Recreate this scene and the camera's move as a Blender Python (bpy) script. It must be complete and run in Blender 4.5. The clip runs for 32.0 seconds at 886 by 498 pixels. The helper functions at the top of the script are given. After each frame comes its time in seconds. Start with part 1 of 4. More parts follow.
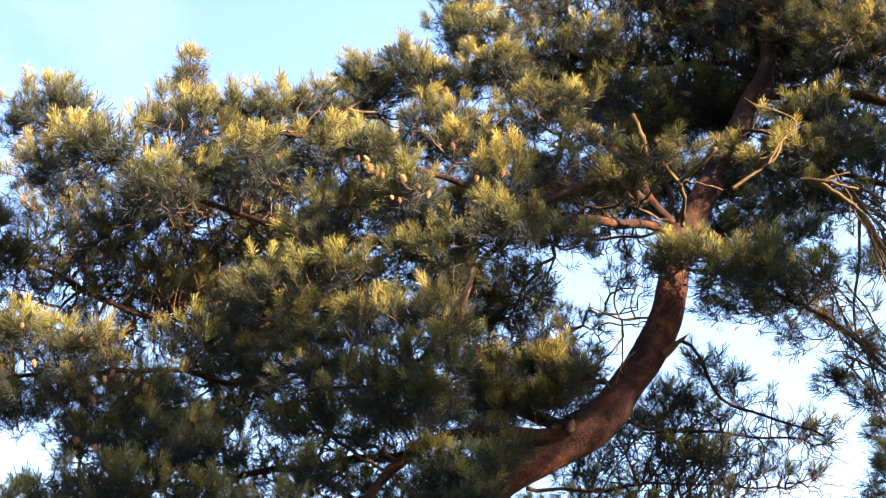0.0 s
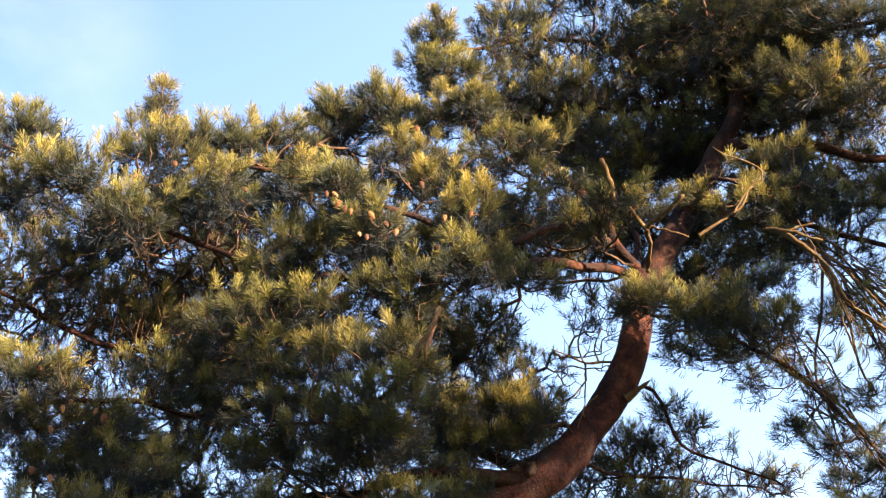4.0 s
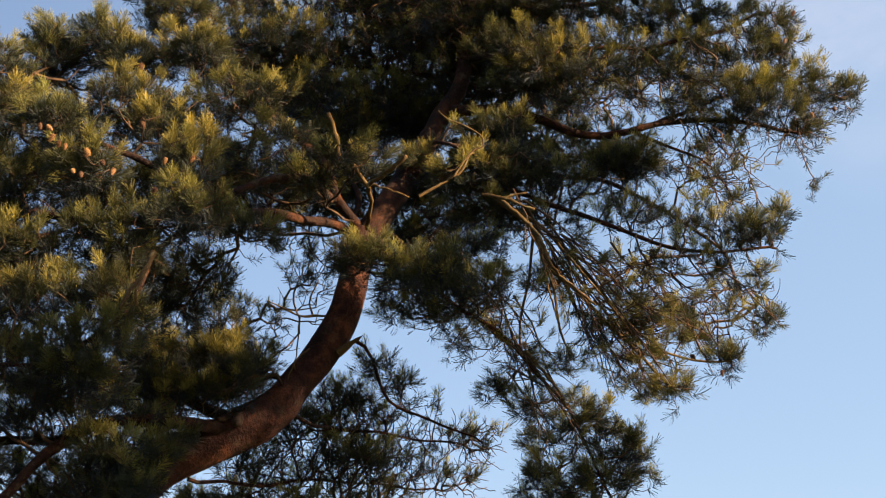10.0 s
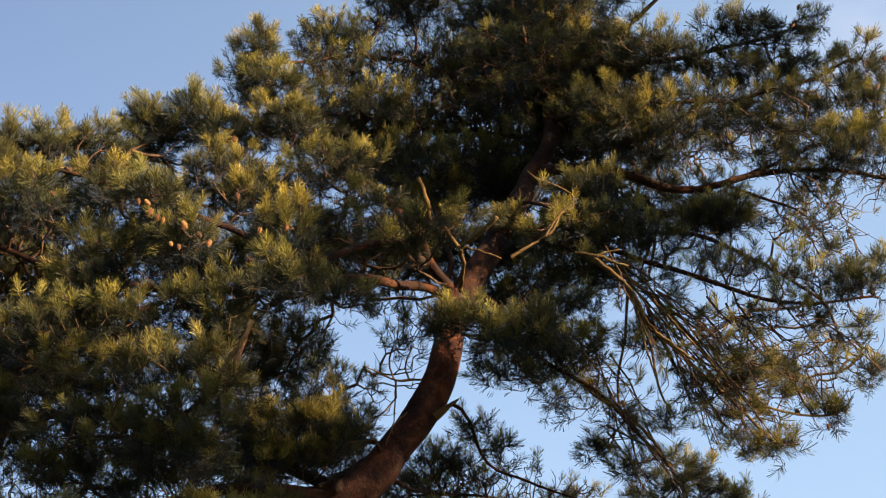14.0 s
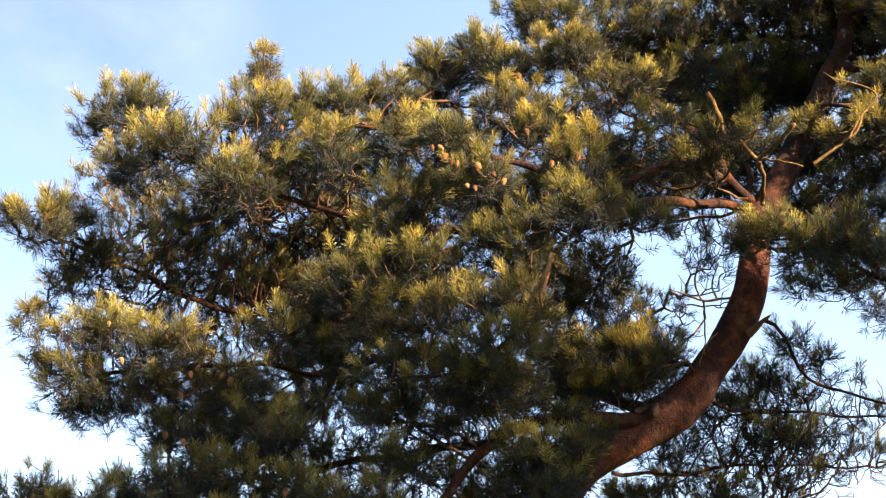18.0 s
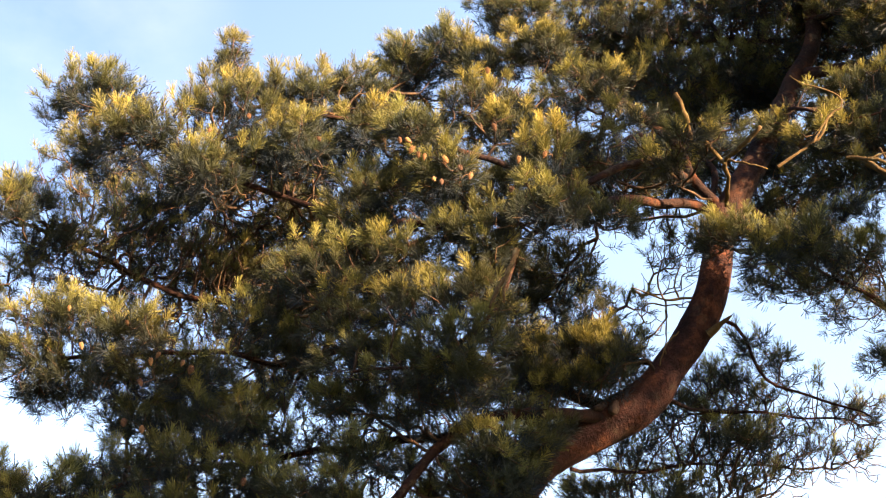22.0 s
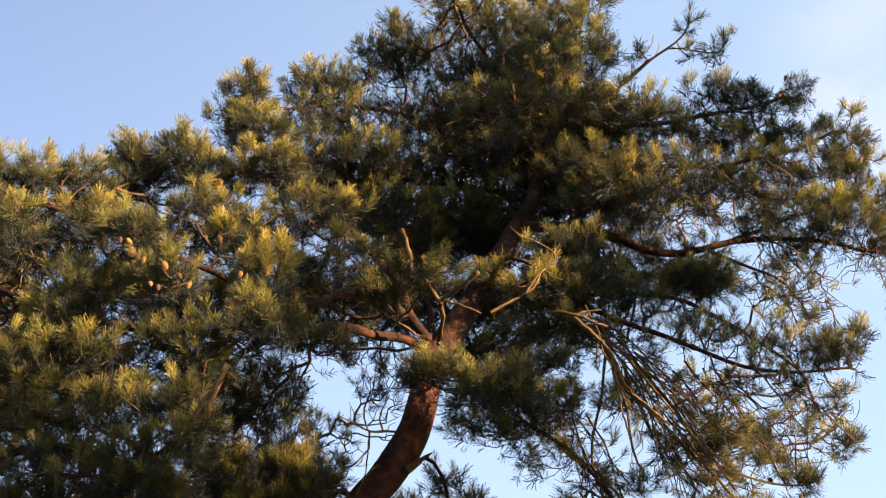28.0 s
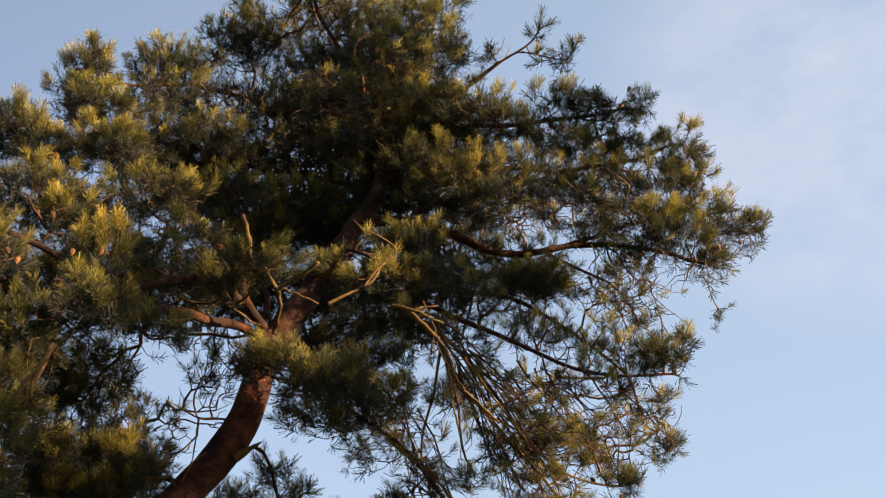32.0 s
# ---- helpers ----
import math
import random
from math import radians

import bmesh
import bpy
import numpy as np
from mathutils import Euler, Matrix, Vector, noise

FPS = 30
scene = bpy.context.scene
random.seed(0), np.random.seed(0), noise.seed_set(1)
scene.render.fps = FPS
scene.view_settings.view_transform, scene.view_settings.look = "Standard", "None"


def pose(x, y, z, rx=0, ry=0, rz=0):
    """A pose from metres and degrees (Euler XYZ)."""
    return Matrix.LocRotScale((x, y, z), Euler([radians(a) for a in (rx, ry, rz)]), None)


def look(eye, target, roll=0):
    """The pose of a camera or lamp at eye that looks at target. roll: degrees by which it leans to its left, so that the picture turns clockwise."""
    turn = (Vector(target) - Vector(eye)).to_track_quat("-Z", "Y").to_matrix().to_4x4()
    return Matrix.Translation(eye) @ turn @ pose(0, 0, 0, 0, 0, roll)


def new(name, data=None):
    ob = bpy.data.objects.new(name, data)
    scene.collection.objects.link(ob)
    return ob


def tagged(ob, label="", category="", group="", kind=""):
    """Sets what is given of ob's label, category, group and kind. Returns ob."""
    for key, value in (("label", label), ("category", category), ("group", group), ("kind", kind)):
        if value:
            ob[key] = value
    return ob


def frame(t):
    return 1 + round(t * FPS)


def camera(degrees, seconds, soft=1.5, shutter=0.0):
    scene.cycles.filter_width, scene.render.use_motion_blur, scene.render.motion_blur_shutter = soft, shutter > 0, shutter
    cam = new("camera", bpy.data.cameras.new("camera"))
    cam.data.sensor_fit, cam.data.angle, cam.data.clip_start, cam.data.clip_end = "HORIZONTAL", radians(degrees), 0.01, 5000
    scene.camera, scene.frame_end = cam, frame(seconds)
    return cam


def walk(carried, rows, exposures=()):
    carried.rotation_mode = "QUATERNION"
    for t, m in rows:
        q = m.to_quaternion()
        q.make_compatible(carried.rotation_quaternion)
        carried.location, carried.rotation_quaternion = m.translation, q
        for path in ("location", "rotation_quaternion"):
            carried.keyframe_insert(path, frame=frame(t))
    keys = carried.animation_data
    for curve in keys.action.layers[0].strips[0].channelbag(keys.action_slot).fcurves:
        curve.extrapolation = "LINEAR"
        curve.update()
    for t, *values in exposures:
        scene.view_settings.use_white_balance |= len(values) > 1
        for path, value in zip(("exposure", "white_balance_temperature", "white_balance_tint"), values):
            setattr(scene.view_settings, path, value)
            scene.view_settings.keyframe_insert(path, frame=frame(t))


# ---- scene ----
cam = camera(38.42, 32.0, soft=1.15)
PATH = (
    (0.0, pose(0, 0, 1.6, 112.89, 0.33, 11.78)),
    (0.5, pose(0, 0, 1.6, 112.74, 0.34, 13.25)),
    (1.0, pose(0, 0, 1.6, 112.14, 0.22, 15.15)),
    (1.5, pose(0, 0, 1.6, 111.99, -0.10, 16.09)),
    (2.0, pose(0, 0, 1.6, 112.24, -0.76, 15.81)),
    (2.5, pose(0, 0, 1.6, 112.67, -0.64, 14.53)),
    (3.0, pose(0, 0, 1.6, 113.09, -0.62, 12.56)),
    (3.5, pose(0, 0, 1.6, 114.04, -0.72, 11.05)),
    (4.0, pose(0, 0, 1.6, 114.64, -0.66, 9.69)),
    (4.5, pose(0, 0, 1.6, 114.97, -0.44, 7.49)),
    (6.5, pose(0, 0, 1.6, 115.14, -1.03, 1.19)),
    (7.0, pose(0, 0, 1.6, 115.91, -1.27, 0.37)),
    (7.5, pose(0, 0, 1.6, 116.65, -1.26, -0.98)),
    (8.0, pose(0, 0, 1.6, 116.37, 0.22, -1.86)),
    (8.5, pose(0, 0, 1.6, 114.15, 0.83, -2.04)),
    (9.0, pose(0, 0, 1.6, 112.18, 0.98, -2.73)),
    (9.5, pose(0, 0, 1.6, 112.45, 0.94, -3.16)),
    (10.0, pose(0, 0, 1.6, 112.49, 0.98, -3.30)),
    (10.5, pose(0, 0, 1.6, 112.52, 1.13, -3.33)),
    (11.0, pose(0, 0, 1.6, 112.90, 1.51, -3.51)),
    (11.5, pose(0, 0, 1.6, 113.84, 1.30, -3.57)),
    (12.0, pose(0, 0, 1.6, 115.52, 1.25, -3.92)),
    (12.5, pose(0, 0, 1.6, 115.89, 1.39, -3.41)),
    (13.0, pose(0, 0, 1.6, 115.91, 1.20, -2.06)),
    (13.5, pose(0, 0, 1.6, 115.80, 0.81, -0.33)),
    (14.0, pose(0, 0, 1.6, 115.34, 1.04, 1.30)),
    (14.5, pose(0, 0, 1.6, 114.83, 0.86, 3.94)),
    (15.0, pose(0, 0, 1.6, 113.72, 0.80, 6.69)),
    (15.5, pose(0, 0, 1.6, 113.07, 0.12, 8.89)),
    (17.5, pose(0, 0, 1.6, 113.08, -0.40, 13.56)),
    (18.0, pose(0, 0, 1.6, 112.37, 0.68, 15.70)),
    (18.5, pose(0, 0, 1.6, 112.47, 0.84, 17.39)),
    (19.0, pose(0, 0, 1.6, 112.91, 0.25, 17.74)),
    (19.5, pose(0, 0, 1.6, 111.44, 0.65, 17.91)),
    (20.0, pose(0, 0, 1.6, 110.47, 0.42, 17.33)),
    (20.5, pose(0, 0, 1.6, 109.99, 0.68, 17.03)),
    (21.0, pose(0, 0, 1.6, 110.31, 0.40, 16.42)),
    (21.5, pose(0, 0, 1.6, 111.15, 0.28, 15.45)),
    (22.0, pose(0, 0, 1.6, 112.05, -0.09, 13.67)),
    (22.5, pose(0, 0, 1.6, 112.68, -0.13, 11.62)),
    (23.0, pose(0, 0, 1.6, 112.99, -0.14, 10.31)),
    (23.5, pose(0, 0, 1.6, 113.33, -0.10, 9.65)),
    (24.0, pose(0, 0, 1.6, 113.62, -0.56, 8.79)),
    (24.5, pose(0, 0, 1.6, 113.99, -0.90, 7.41)),
    (25.0, pose(0, 0, 1.6, 114.02, -1.11, 5.96)),
    (25.5, pose(0, 0, 1.6, 113.35, -1.51, 4.12)),
    (27.5, pose(0, 0, 1.6, 116.43, -1.07, -1.07)),
    (28.0, pose(0, 0, 1.6, 117.71, -0.92, -0.62)),
    (28.5, pose(0, 0, 1.6, 119.18, -0.82, -0.36)),
    (29.0, pose(0, 0, 1.6, 120.00, -0.79, -0.08)),
    (29.5, pose(0, 0, 1.6, 119.52, -0.88, -0.63)),
    (30.0, pose(0, 0, 1.6, 117.78, -0.73, -3.54)),
    (30.5, pose(0, 0, 1.6, 116.45, -0.97, -6.61)),
    (31.0, pose(0, 0, 1.6, 115.43, -0.87, -8.65)),
    (31.5, pose(0, 0, 1.6, 116.43, -0.56, -9.08)),
    (32.0, pose(0, 0, 1.6, 117.47, -0.36, -8.40)),
)

walk(cam, PATH, exposures=((0.0, 3.3, 5700, 24), (2.0, 3.25, 5650, 25), (4.5, 3.0, 5900, 24), (7.0, 2.7, 6200, 20), (8.0, 2.6, 6300, 19), (9.0, 2.25, 6450, 18), (10.0, 2.0, 6450, 19), (13.0, 1.98, 6450, 19), (15.0, 2.35, 6450, 19), (17.5, 2.9, 6400, 22), (21.0, 3.02, 6400, 23), (24.0, 2.98, 6550, 24), (25.0, 2.85, 6650, 24), (29.0, 2.52, 6850, 23), (30.0, 2.46, 7050, 23), (32.0, 2.1, 7150, 22)))

# ---- light: low warm sun behind the viewer, clear hazy sky ----
SUN_HEIGHT, SUN_TURN = 20, 120  # degrees above the horizon, degrees from +y towards +x
world = bpy.data.worlds.new("sky")
scene.world = world
world.use_nodes = True
wn, wl = world.node_tree.nodes, world.node_tree.links
sky = wn.new("ShaderNodeTexSky")
sky.sky_type = "NISHITA"
sky.sun_disc = False
sky.sun_elevation, sky.sun_rotation = radians(SUN_HEIGHT), radians(SUN_TURN)
sky.altitude, sky.air_density, sky.dust_density, sky.ozone_density = 100, 1.0, 1.6, 0.8
back = wn["Background"]
back.inputs["Strength"].default_value = 0.05
# thin high cloud: two torn wisps
geo = wn.new("ShaderNodeTexCoord")
stretch = wn.new("ShaderNodeMapping")
stretch.inputs["Scale"].default_value = (5, 5, 9)
stretch.inputs["Rotation"].default_value = (0.3, 0.5, 0.2)
wisps = wn.new("ShaderNodeTexNoise")
wisps.inputs["Scale"].default_value, wisps.inputs["Detail"].default_value, wisps.inputs["Roughness"].default_value = 1.3, 6, 0.55
wl.new(geo.outputs["Generated"], stretch.inputs["Vector"])
wl.new(stretch.outputs["Vector"], wisps.inputs["Vector"])
torn = wn.new("ShaderNodeMapRange")
torn.inputs["From Min"].default_value, torn.inputs["From Max"].default_value = 0.35, 0.65
wl.new(wisps.outputs["Fac"], torn.inputs["Value"])
# pale haze that thickens towards the sunny side
sunward = wn.new("ShaderNodeVectorMath")
sunward.operation = "DOT_PRODUCT"
sunward.inputs[1].default_value = (0.52, 0.742, 0.423)
wl.new(geo.outputs["Generated"], sunward.inputs[0])
paler = wn.new("ShaderNodeMapRange")
paler.inputs["From Min"].default_value, paler.inputs["From Max"].default_value, paler.inputs["To Max"].default_value = 0.54, 0.98, 0.45
wl.new(sunward.outputs["Value"], paler.inputs["Value"])
haze = wn.new("ShaderNodeMix")
haze.data_type = "RGBA"
haze.inputs["B"].default_value = (2.8, 4.2, 5.4, 1)
wl.new(paler.outputs["Result"], haze.inputs["Factor"])
wl.new(sky.outputs["Color"], haze.inputs["A"])
clear = haze.outputs["Result"]
for way, edge, core, most in (((0.402, 0.738, 0.541), 0.98, 0.999, 0.38), ((-0.462, 0.716, 0.523), 0.99, 0.9995, 0.2)):
    near = wn.new("ShaderNodeVectorMath")
    near.operation = "DOT_PRODUCT"
    near.inputs[1].default_value = way
    wl.new(geo.outputs["Generated"], near.inputs[0])
    reach = wn.new("ShaderNodeMapRange")
    reach.interpolation_type = "SMOOTHSTEP"
    reach.inputs["From Min"].default_value, reach.inputs["From Max"].default_value = edge, core
    reach.inputs["To Max"].default_value = most
    wl.new(near.outputs["Value"], reach.inputs["Value"])
    thick = wn.new("ShaderNodeMath")
    thick.operation = "MULTIPLY"
    wl.new(reach.outputs["Result"], thick.inputs[0])
    wl.new(torn.outputs["Result"], thick.inputs[1])
    veil = wn.new("ShaderNodeMix")
    veil.data_type = "RGBA"
    veil.inputs["B"].default_value = (4.3, 4.5, 4.9, 1)
    wl.new(thick.outputs[0], veil.inputs["Factor"])
    wl.new(clear, veil.inputs["A"])
    clear = veil.outputs["Result"]
wl.new(clear, back.inputs["Color"])

sun = new("sun", bpy.data.lights.new("sun", "SUN"))
sun.data.energy, sun.data.angle, sun.data.color = 5.6, radians(0.6), (1.0, 0.71, 0.39)
turn, rise = radians(SUN_TURN), radians(SUN_HEIGHT)
sun_way = Vector((math.sin(turn) * math.cos(rise), math.cos(turn) * math.cos(rise), math.sin(rise)))
sun.matrix_world = look(sun_way * 60, (0, 0, 0))


# ---- materials ----
def material(name, roughness=0.8, specular=0.3):
    m = bpy.data.materials.new(name)
    m.use_nodes = True
    p = m.node_tree.nodes["Principled BSDF"]
    p.inputs["Roughness"].default_value = roughness
    p.inputs["Specular IOR Level"].default_value = specular
    return m, m.node_tree.nodes, m.node_tree.links, p


def noise_node(n, l, vector, scale, detail=4, roughness=0.6):
    x = n.new("ShaderNodeTexNoise")
    x.inputs["Scale"].default_value, x.inputs["Detail"].default_value, x.inputs["Roughness"].default_value = scale, detail, roughness
    l.new(vector, x.inputs["Vector"])
    return x.outputs["Fac"]


def ramp(n, l, value, stops):
    x = n.new("ShaderNodeValToRGB")
    e = x.color_ramp.elements
    while len(e) < len(stops):
        e.new(0.5)
    for k, (at, colour) in zip(e, stops):
        k.position, k.color = at, (*colour, 1)
    l.new(value, x.inputs["Fac"])
    return x.outputs["Color"]


def mixed(n, l, a, b, factor, how="MIX"):
    x = n.new("ShaderNodeMix")
    x.data_type, x.blend_type = "RGBA", how
    for key, v in (("A", a), ("B", b)):
        if isinstance(v, tuple):
            x.inputs[key].default_value = (*v, 1)
        else:
            l.new(v, x.inputs[key])
    if isinstance(factor, float):
        x.inputs["Factor"].default_value = factor
    else:
        l.new(factor, x.inputs["Factor"])
    return x.outputs["Result"]


def relief(n, l, p, height, strength, distance):
    x = n.new("ShaderNodeBump")
    x.inputs["Strength"].default_value, x.inputs["Distance"].default_value = strength, distance
    l.new(height, x.inputs["Height"])
    l.new(x.outputs["Normal"], p.inputs["Normal"])


def bark_material(name, stops, lichen, scale, depth):
    """Flaky pine bark: plates at two scales, dark cracks, patches of grey-green lichen."""
    m, n, l, p = material(name, 0.85, 0.2)
    at = n.new("ShaderNodeTexCoord").outputs["Object"]
    big = noise_node(n, l, at, scale, 5, 0.65)
    fine = noise_node(n, l, at, scale * 7, 4, 0.7)
    plates = n.new("ShaderNodeTexVoronoi")
    plates.feature = "DISTANCE_TO_EDGE"
    plates.inputs["Scale"].default_value = scale * 3.2
    torn = n.new("ShaderNodeMapping")
    torn.inputs["Scale"].default_value = (1.6, 1.6, 0.7)
    warp = n.new("ShaderNodeVectorMath")
    warp.operation = "ADD"
    shift = n.new("ShaderNodeTexNoise")
    shift.inputs["Scale"].default_value, shift.inputs["Detail"].default_value = scale * 4, 4
    l.new(at, shift.inputs["Vector"])
    small = n.new("ShaderNodeVectorMath")
    small.operation = "SCALE"
    small.inputs["Scale"].default_value = 0.6 / scale
    l.new(shift.outputs["Color"], small.inputs[0])
    l.new(at, warp.inputs[0])
    l.new(small.outputs["Vector"], warp.inputs[1])
    l.new(warp.outputs["Vector"], torn.inputs["Vector"])
    l.new(torn.outputs["Vector"], plates.inputs["Vector"])
    colour = ramp(n, l, big, stops)
    colour = mixed(n, l, colour, ramp(n, l, fine, ((0.3, (0.35, 0.3, 0.28)), (0.7, (1.25, 1.2, 1.1)))), 0.75, "MULTIPLY")
    crack = ramp(n, l, plates.outputs["Distance"], ((0.0, (0.3, 0.26, 0.24)), (0.12, (1, 1, 1))))
    colour = mixed(n, l, colour, crack, 0.22, "MULTIPLY")
    spots = ramp(n, l, noise_node(n, l, at, scale * 1.7, 6, 0.7), ((0.56, (0, 0, 0)), (0.66, (1, 1, 1))))
    soft = n.new("ShaderNodeMath")
    soft.operation = "MULTIPLY"
    l.new(spots, soft.inputs[0])
    soft.inputs[1].default_value = lichen
    colour = mixed(n, l, colour, (0.16, 0.155, 0.09), soft.outputs[0])
    l.new(colour, p.inputs["Base Color"])
    total = n.new("ShaderNodeMath")
    total.operation = "MULTIPLY_ADD"
    l.new(fine, total.inputs[0])
    total.inputs[1].default_value = 1.4
    l.new(plates.outputs["Distance"], total.inputs[2])
    relief(n, l, p, total.outputs[0], 0.4, depth)
    return m


BARK = bark_material("orange_flaky_bark", ((0.28, (0.009, 0.0045, 0.005)), (0.5, (0.036, 0.014, 0.0105)), (0.72, (0.15, 0.055, 0.022))), 0.1, 6, 0.03)
LIMB_BARK = bark_material("limb_bark", ((0.3, (0.007, 0.0045, 0.004)), (0.52, (0.024, 0.0105, 0.007)), (0.74, (0.11, 0.04, 0.014))), 0.2, 9, 0.015)
TWIG_BARK = bark_material("twig_bark", ((0.3, (0.022, 0.016, 0.013)), (0.5, (0.06, 0.038, 0.024)), (0.7, (0.15, 0.09, 0.045))), 0.3, 14, 0.004)
DEAD_BARK = bark_material("dead_wood", ((0.25, (0.04, 0.026, 0.012)), (0.5, (0.088, 0.058, 0.022)), (0.75, (0.15, 0.11, 0.04))), 0.6, 12, 0.006)

CALLUS = bark_material("sawn_wood_callus", ((0.25, (0.02, 0.012, 0.01)), (0.5, (0.05, 0.032, 0.024)), (0.75, (0.12, 0.085, 0.06))), 0.3, 16, 0.006)

def needle_material():
    """Pine needles: blue-green to yellow-green from shoot to shoot, with shade and sunlight painted into that range,
    thin enough for light to pass.
    """
    m, n, l, p = material("pine_needles", 0.55, 0.15)
    at = n.new("ShaderNodeTexCoord").outputs["Object"]
    island = n.new("ShaderNodeAttribute")
    island.attribute_name = "shoot_tone"
    # dark blue end and pale yellow end put shade and sunlight into the colour
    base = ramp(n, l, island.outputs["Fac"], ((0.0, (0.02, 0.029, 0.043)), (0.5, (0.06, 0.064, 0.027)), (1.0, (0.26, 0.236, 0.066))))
    patch = ramp(n, l, noise_node(n, l, at, 2.2, 3), ((0.3, (0.75, 0.9, 1.0)), (0.7, (1.2, 1.08, 0.85))))
    colour = mixed(n, l, base, patch, 0.8, "MULTIPLY")
    l.new(colour, p.inputs["Base Color"])
    glow = n.new("ShaderNodeBsdfTranslucent")
    l.new(mixed(n, l, colour, (1.15, 1.15, 0.7), 1.0, "MULTIPLY"), glow.inputs["Color"])
    both = n.new("ShaderNodeMixShader")
    both.inputs["Fac"].default_value = 0.32
    l.new(p.outputs["BSDF"], both.inputs[1])
    l.new(glow.outputs["BSDF"], both.inputs[2])
    l.new(both.outputs["Shader"], n["Material Output"].inputs["Surface"])
    return m


NEEDLES = needle_material()


def ground_material():
    m, n, l, p = material("rough_grass", 0.9, 0.2)
    at = n.new("ShaderNodeTexCoord").outputs["Object"]
    wide = noise_node(n, l, at, 0.25, 4)
    fine = noise_node(n, l, at, 18, 5, 0.75)
    colour = mixed(n, l, ramp(n, l, wide, ((0.35, (0.026, 0.04, 0.012)), (0.65, (0.055, 0.055, 0.026)))), ramp(n, l, fine, ((0.3, (0.5, 0.5, 0.5)), (0.7, (1.3, 1.3, 1.2)))), 0.8, "MULTIPLY")
    l.new(colour, p.inputs["Base Color"])
    relief(n, l, p, fine, 0.8, 0.05)
    return m


def cone_material():
    m, n, l, p = material("cone_scales", 0.7, 0.3)
    at = n.new("ShaderNodeTexCoord").outputs["Object"]
    tone = n.new("ShaderNodeObjectInfo").outputs["Random"]
    colour = ramp(n, l, tone, ((0.0, (0.06, 0.03, 0.016)), (0.5, (0.16, 0.085, 0.036)), (1.0, (0.25, 0.15, 0.062))))
    colour = mixed(n, l, colour, ramp(n, l, noise_node(n, l, at, 70, 3), ((0.35, (0.5, 0.45, 0.4)), (0.65, (1.15, 1.1, 1)))), 0.8, "MULTIPLY")
    l.new(colour, p.inputs["Base Color"])
    return m


CONE = cone_material()


# ---- ground ----
def ground():
    """One gently uneven sheet out to the horizon, dense near the tree."""
    ring = [0, 1, 2, 3, 4.5, 6, 8, 11, 15, 20, 30, 50, 90, 180, 400, 900, 2500]
    spokes = 48
    bm = bmesh.new()
    rows = []
    for r in ring:
        row = []
        for k in range(spokes if r else 1):
            a = math.tau * k / spokes
            x, y = r * math.cos(a), 5 + r * math.sin(a)
            z = 0.12 * noise.noise(Vector((x * 0.3, y * 0.3, 0))) * min(1, r / 3 + 0.3) if r < 100 else 0
            row.append(bm.verts.new((x, y, z)))
        rows.append(row)
    for k in range(spokes):
        bm.faces.new((rows[0][0], rows[1][k], rows[1][(k + 1) % spokes]))
    for a, b in zip(rows[1:], rows[2:]):
        for k in range(spokes):
            j = (k + 1) % spokes
            bm.faces.new((a[k], b[k], b[j], a[j]))
    me = bpy.data.meshes.new("ground")
    bm.to_mesh(me)
    bm.free()
    me.polygons.foreach_set("use_smooth", [True] * len(me.polygons))
    me.materials.append(ground_material())
    tagged(new("ground", me), "rough green and straw grass under the pine", "ground", kind="structure")


ground()


# ---- the pine: tubes, shoots and growth ----
rng = np.random.default_rng(7)


def curve_through(points, step):
    """A smooth run of points (Catmull-Rom) about step metres apart, and how far along each lies (0 to 1)."""
    p = np.array(points, float)
    q = np.vstack([2 * p[0] - p[1], p, 2 * p[-1] - p[-2]])
    out = []
    for k in range(1, len(q) - 2):
        n = max(2, int(np.linalg.norm(q[k + 1] - q[k]) / step))
        for u in np.arange(n) / n:
            out.append(0.5 * (2 * q[k] + (q[k + 1] - q[k - 1]) * u + (2 * q[k - 1] - 5 * q[k] + 4 * q[k + 1] - q[k + 2]) * u * u
                              + (3 * q[k] - q[k - 1] - 3 * q[k + 1] + q[k + 2]) * u ** 3))
    out.append(p[-1])
    out = np.array(out)
    far = np.concatenate([[0], np.cumsum(np.linalg.norm(np.diff(out, axis=0), axis=1))])
    return out, far / far[-1]


def tube(points, radii, sides, lumps=0.0, lump_size=0.2):
    """Verts and quads of a round bar along points, uneven by lumps, closed at its end."""
    n = len(points)
    way = np.gradient(points, axis=0)
    way /= np.linalg.norm(way, axis=1)[:, None] + 1e-9
    side = np.cross(way, (0.31, 0.77, 0.55))
    side /= np.linalg.norm(side, axis=1)[:, None] + 1e-9
    other = np.cross(way, side)
    a = np.arange(sides) * math.tau / sides
    r = np.array(radii)[:, None] * np.ones((n, sides))
    if lumps:
        for i in range(n):
            for k in range(sides):
                c = points[i] + side[i] * math.cos(a[k]) * r[i, k] + other[i] * math.sin(a[k]) * r[i, k]
                r[i, k] *= 1 + lumps * (noise.noise(Vector(c / lump_size)) + 0.5 * noise.noise(Vector(c / lump_size * 3.1)))
    v = points[:, None, :] + (side[:, None, :] * np.cos(a)[None, :, None] + other[:, None, :] * np.sin(a)[None, :, None]) * r[:, :, None]
    i, k = np.meshgrid(np.arange(n - 1), np.arange(sides), indexing="ij")
    j = (k + 1) % sides
    f = np.stack([i * sides + k, i * sides + j, (i + 1) * sides + j, (i + 1) * sides + k], -1).reshape(-1, 4)
    return v.reshape(-1, 3), f


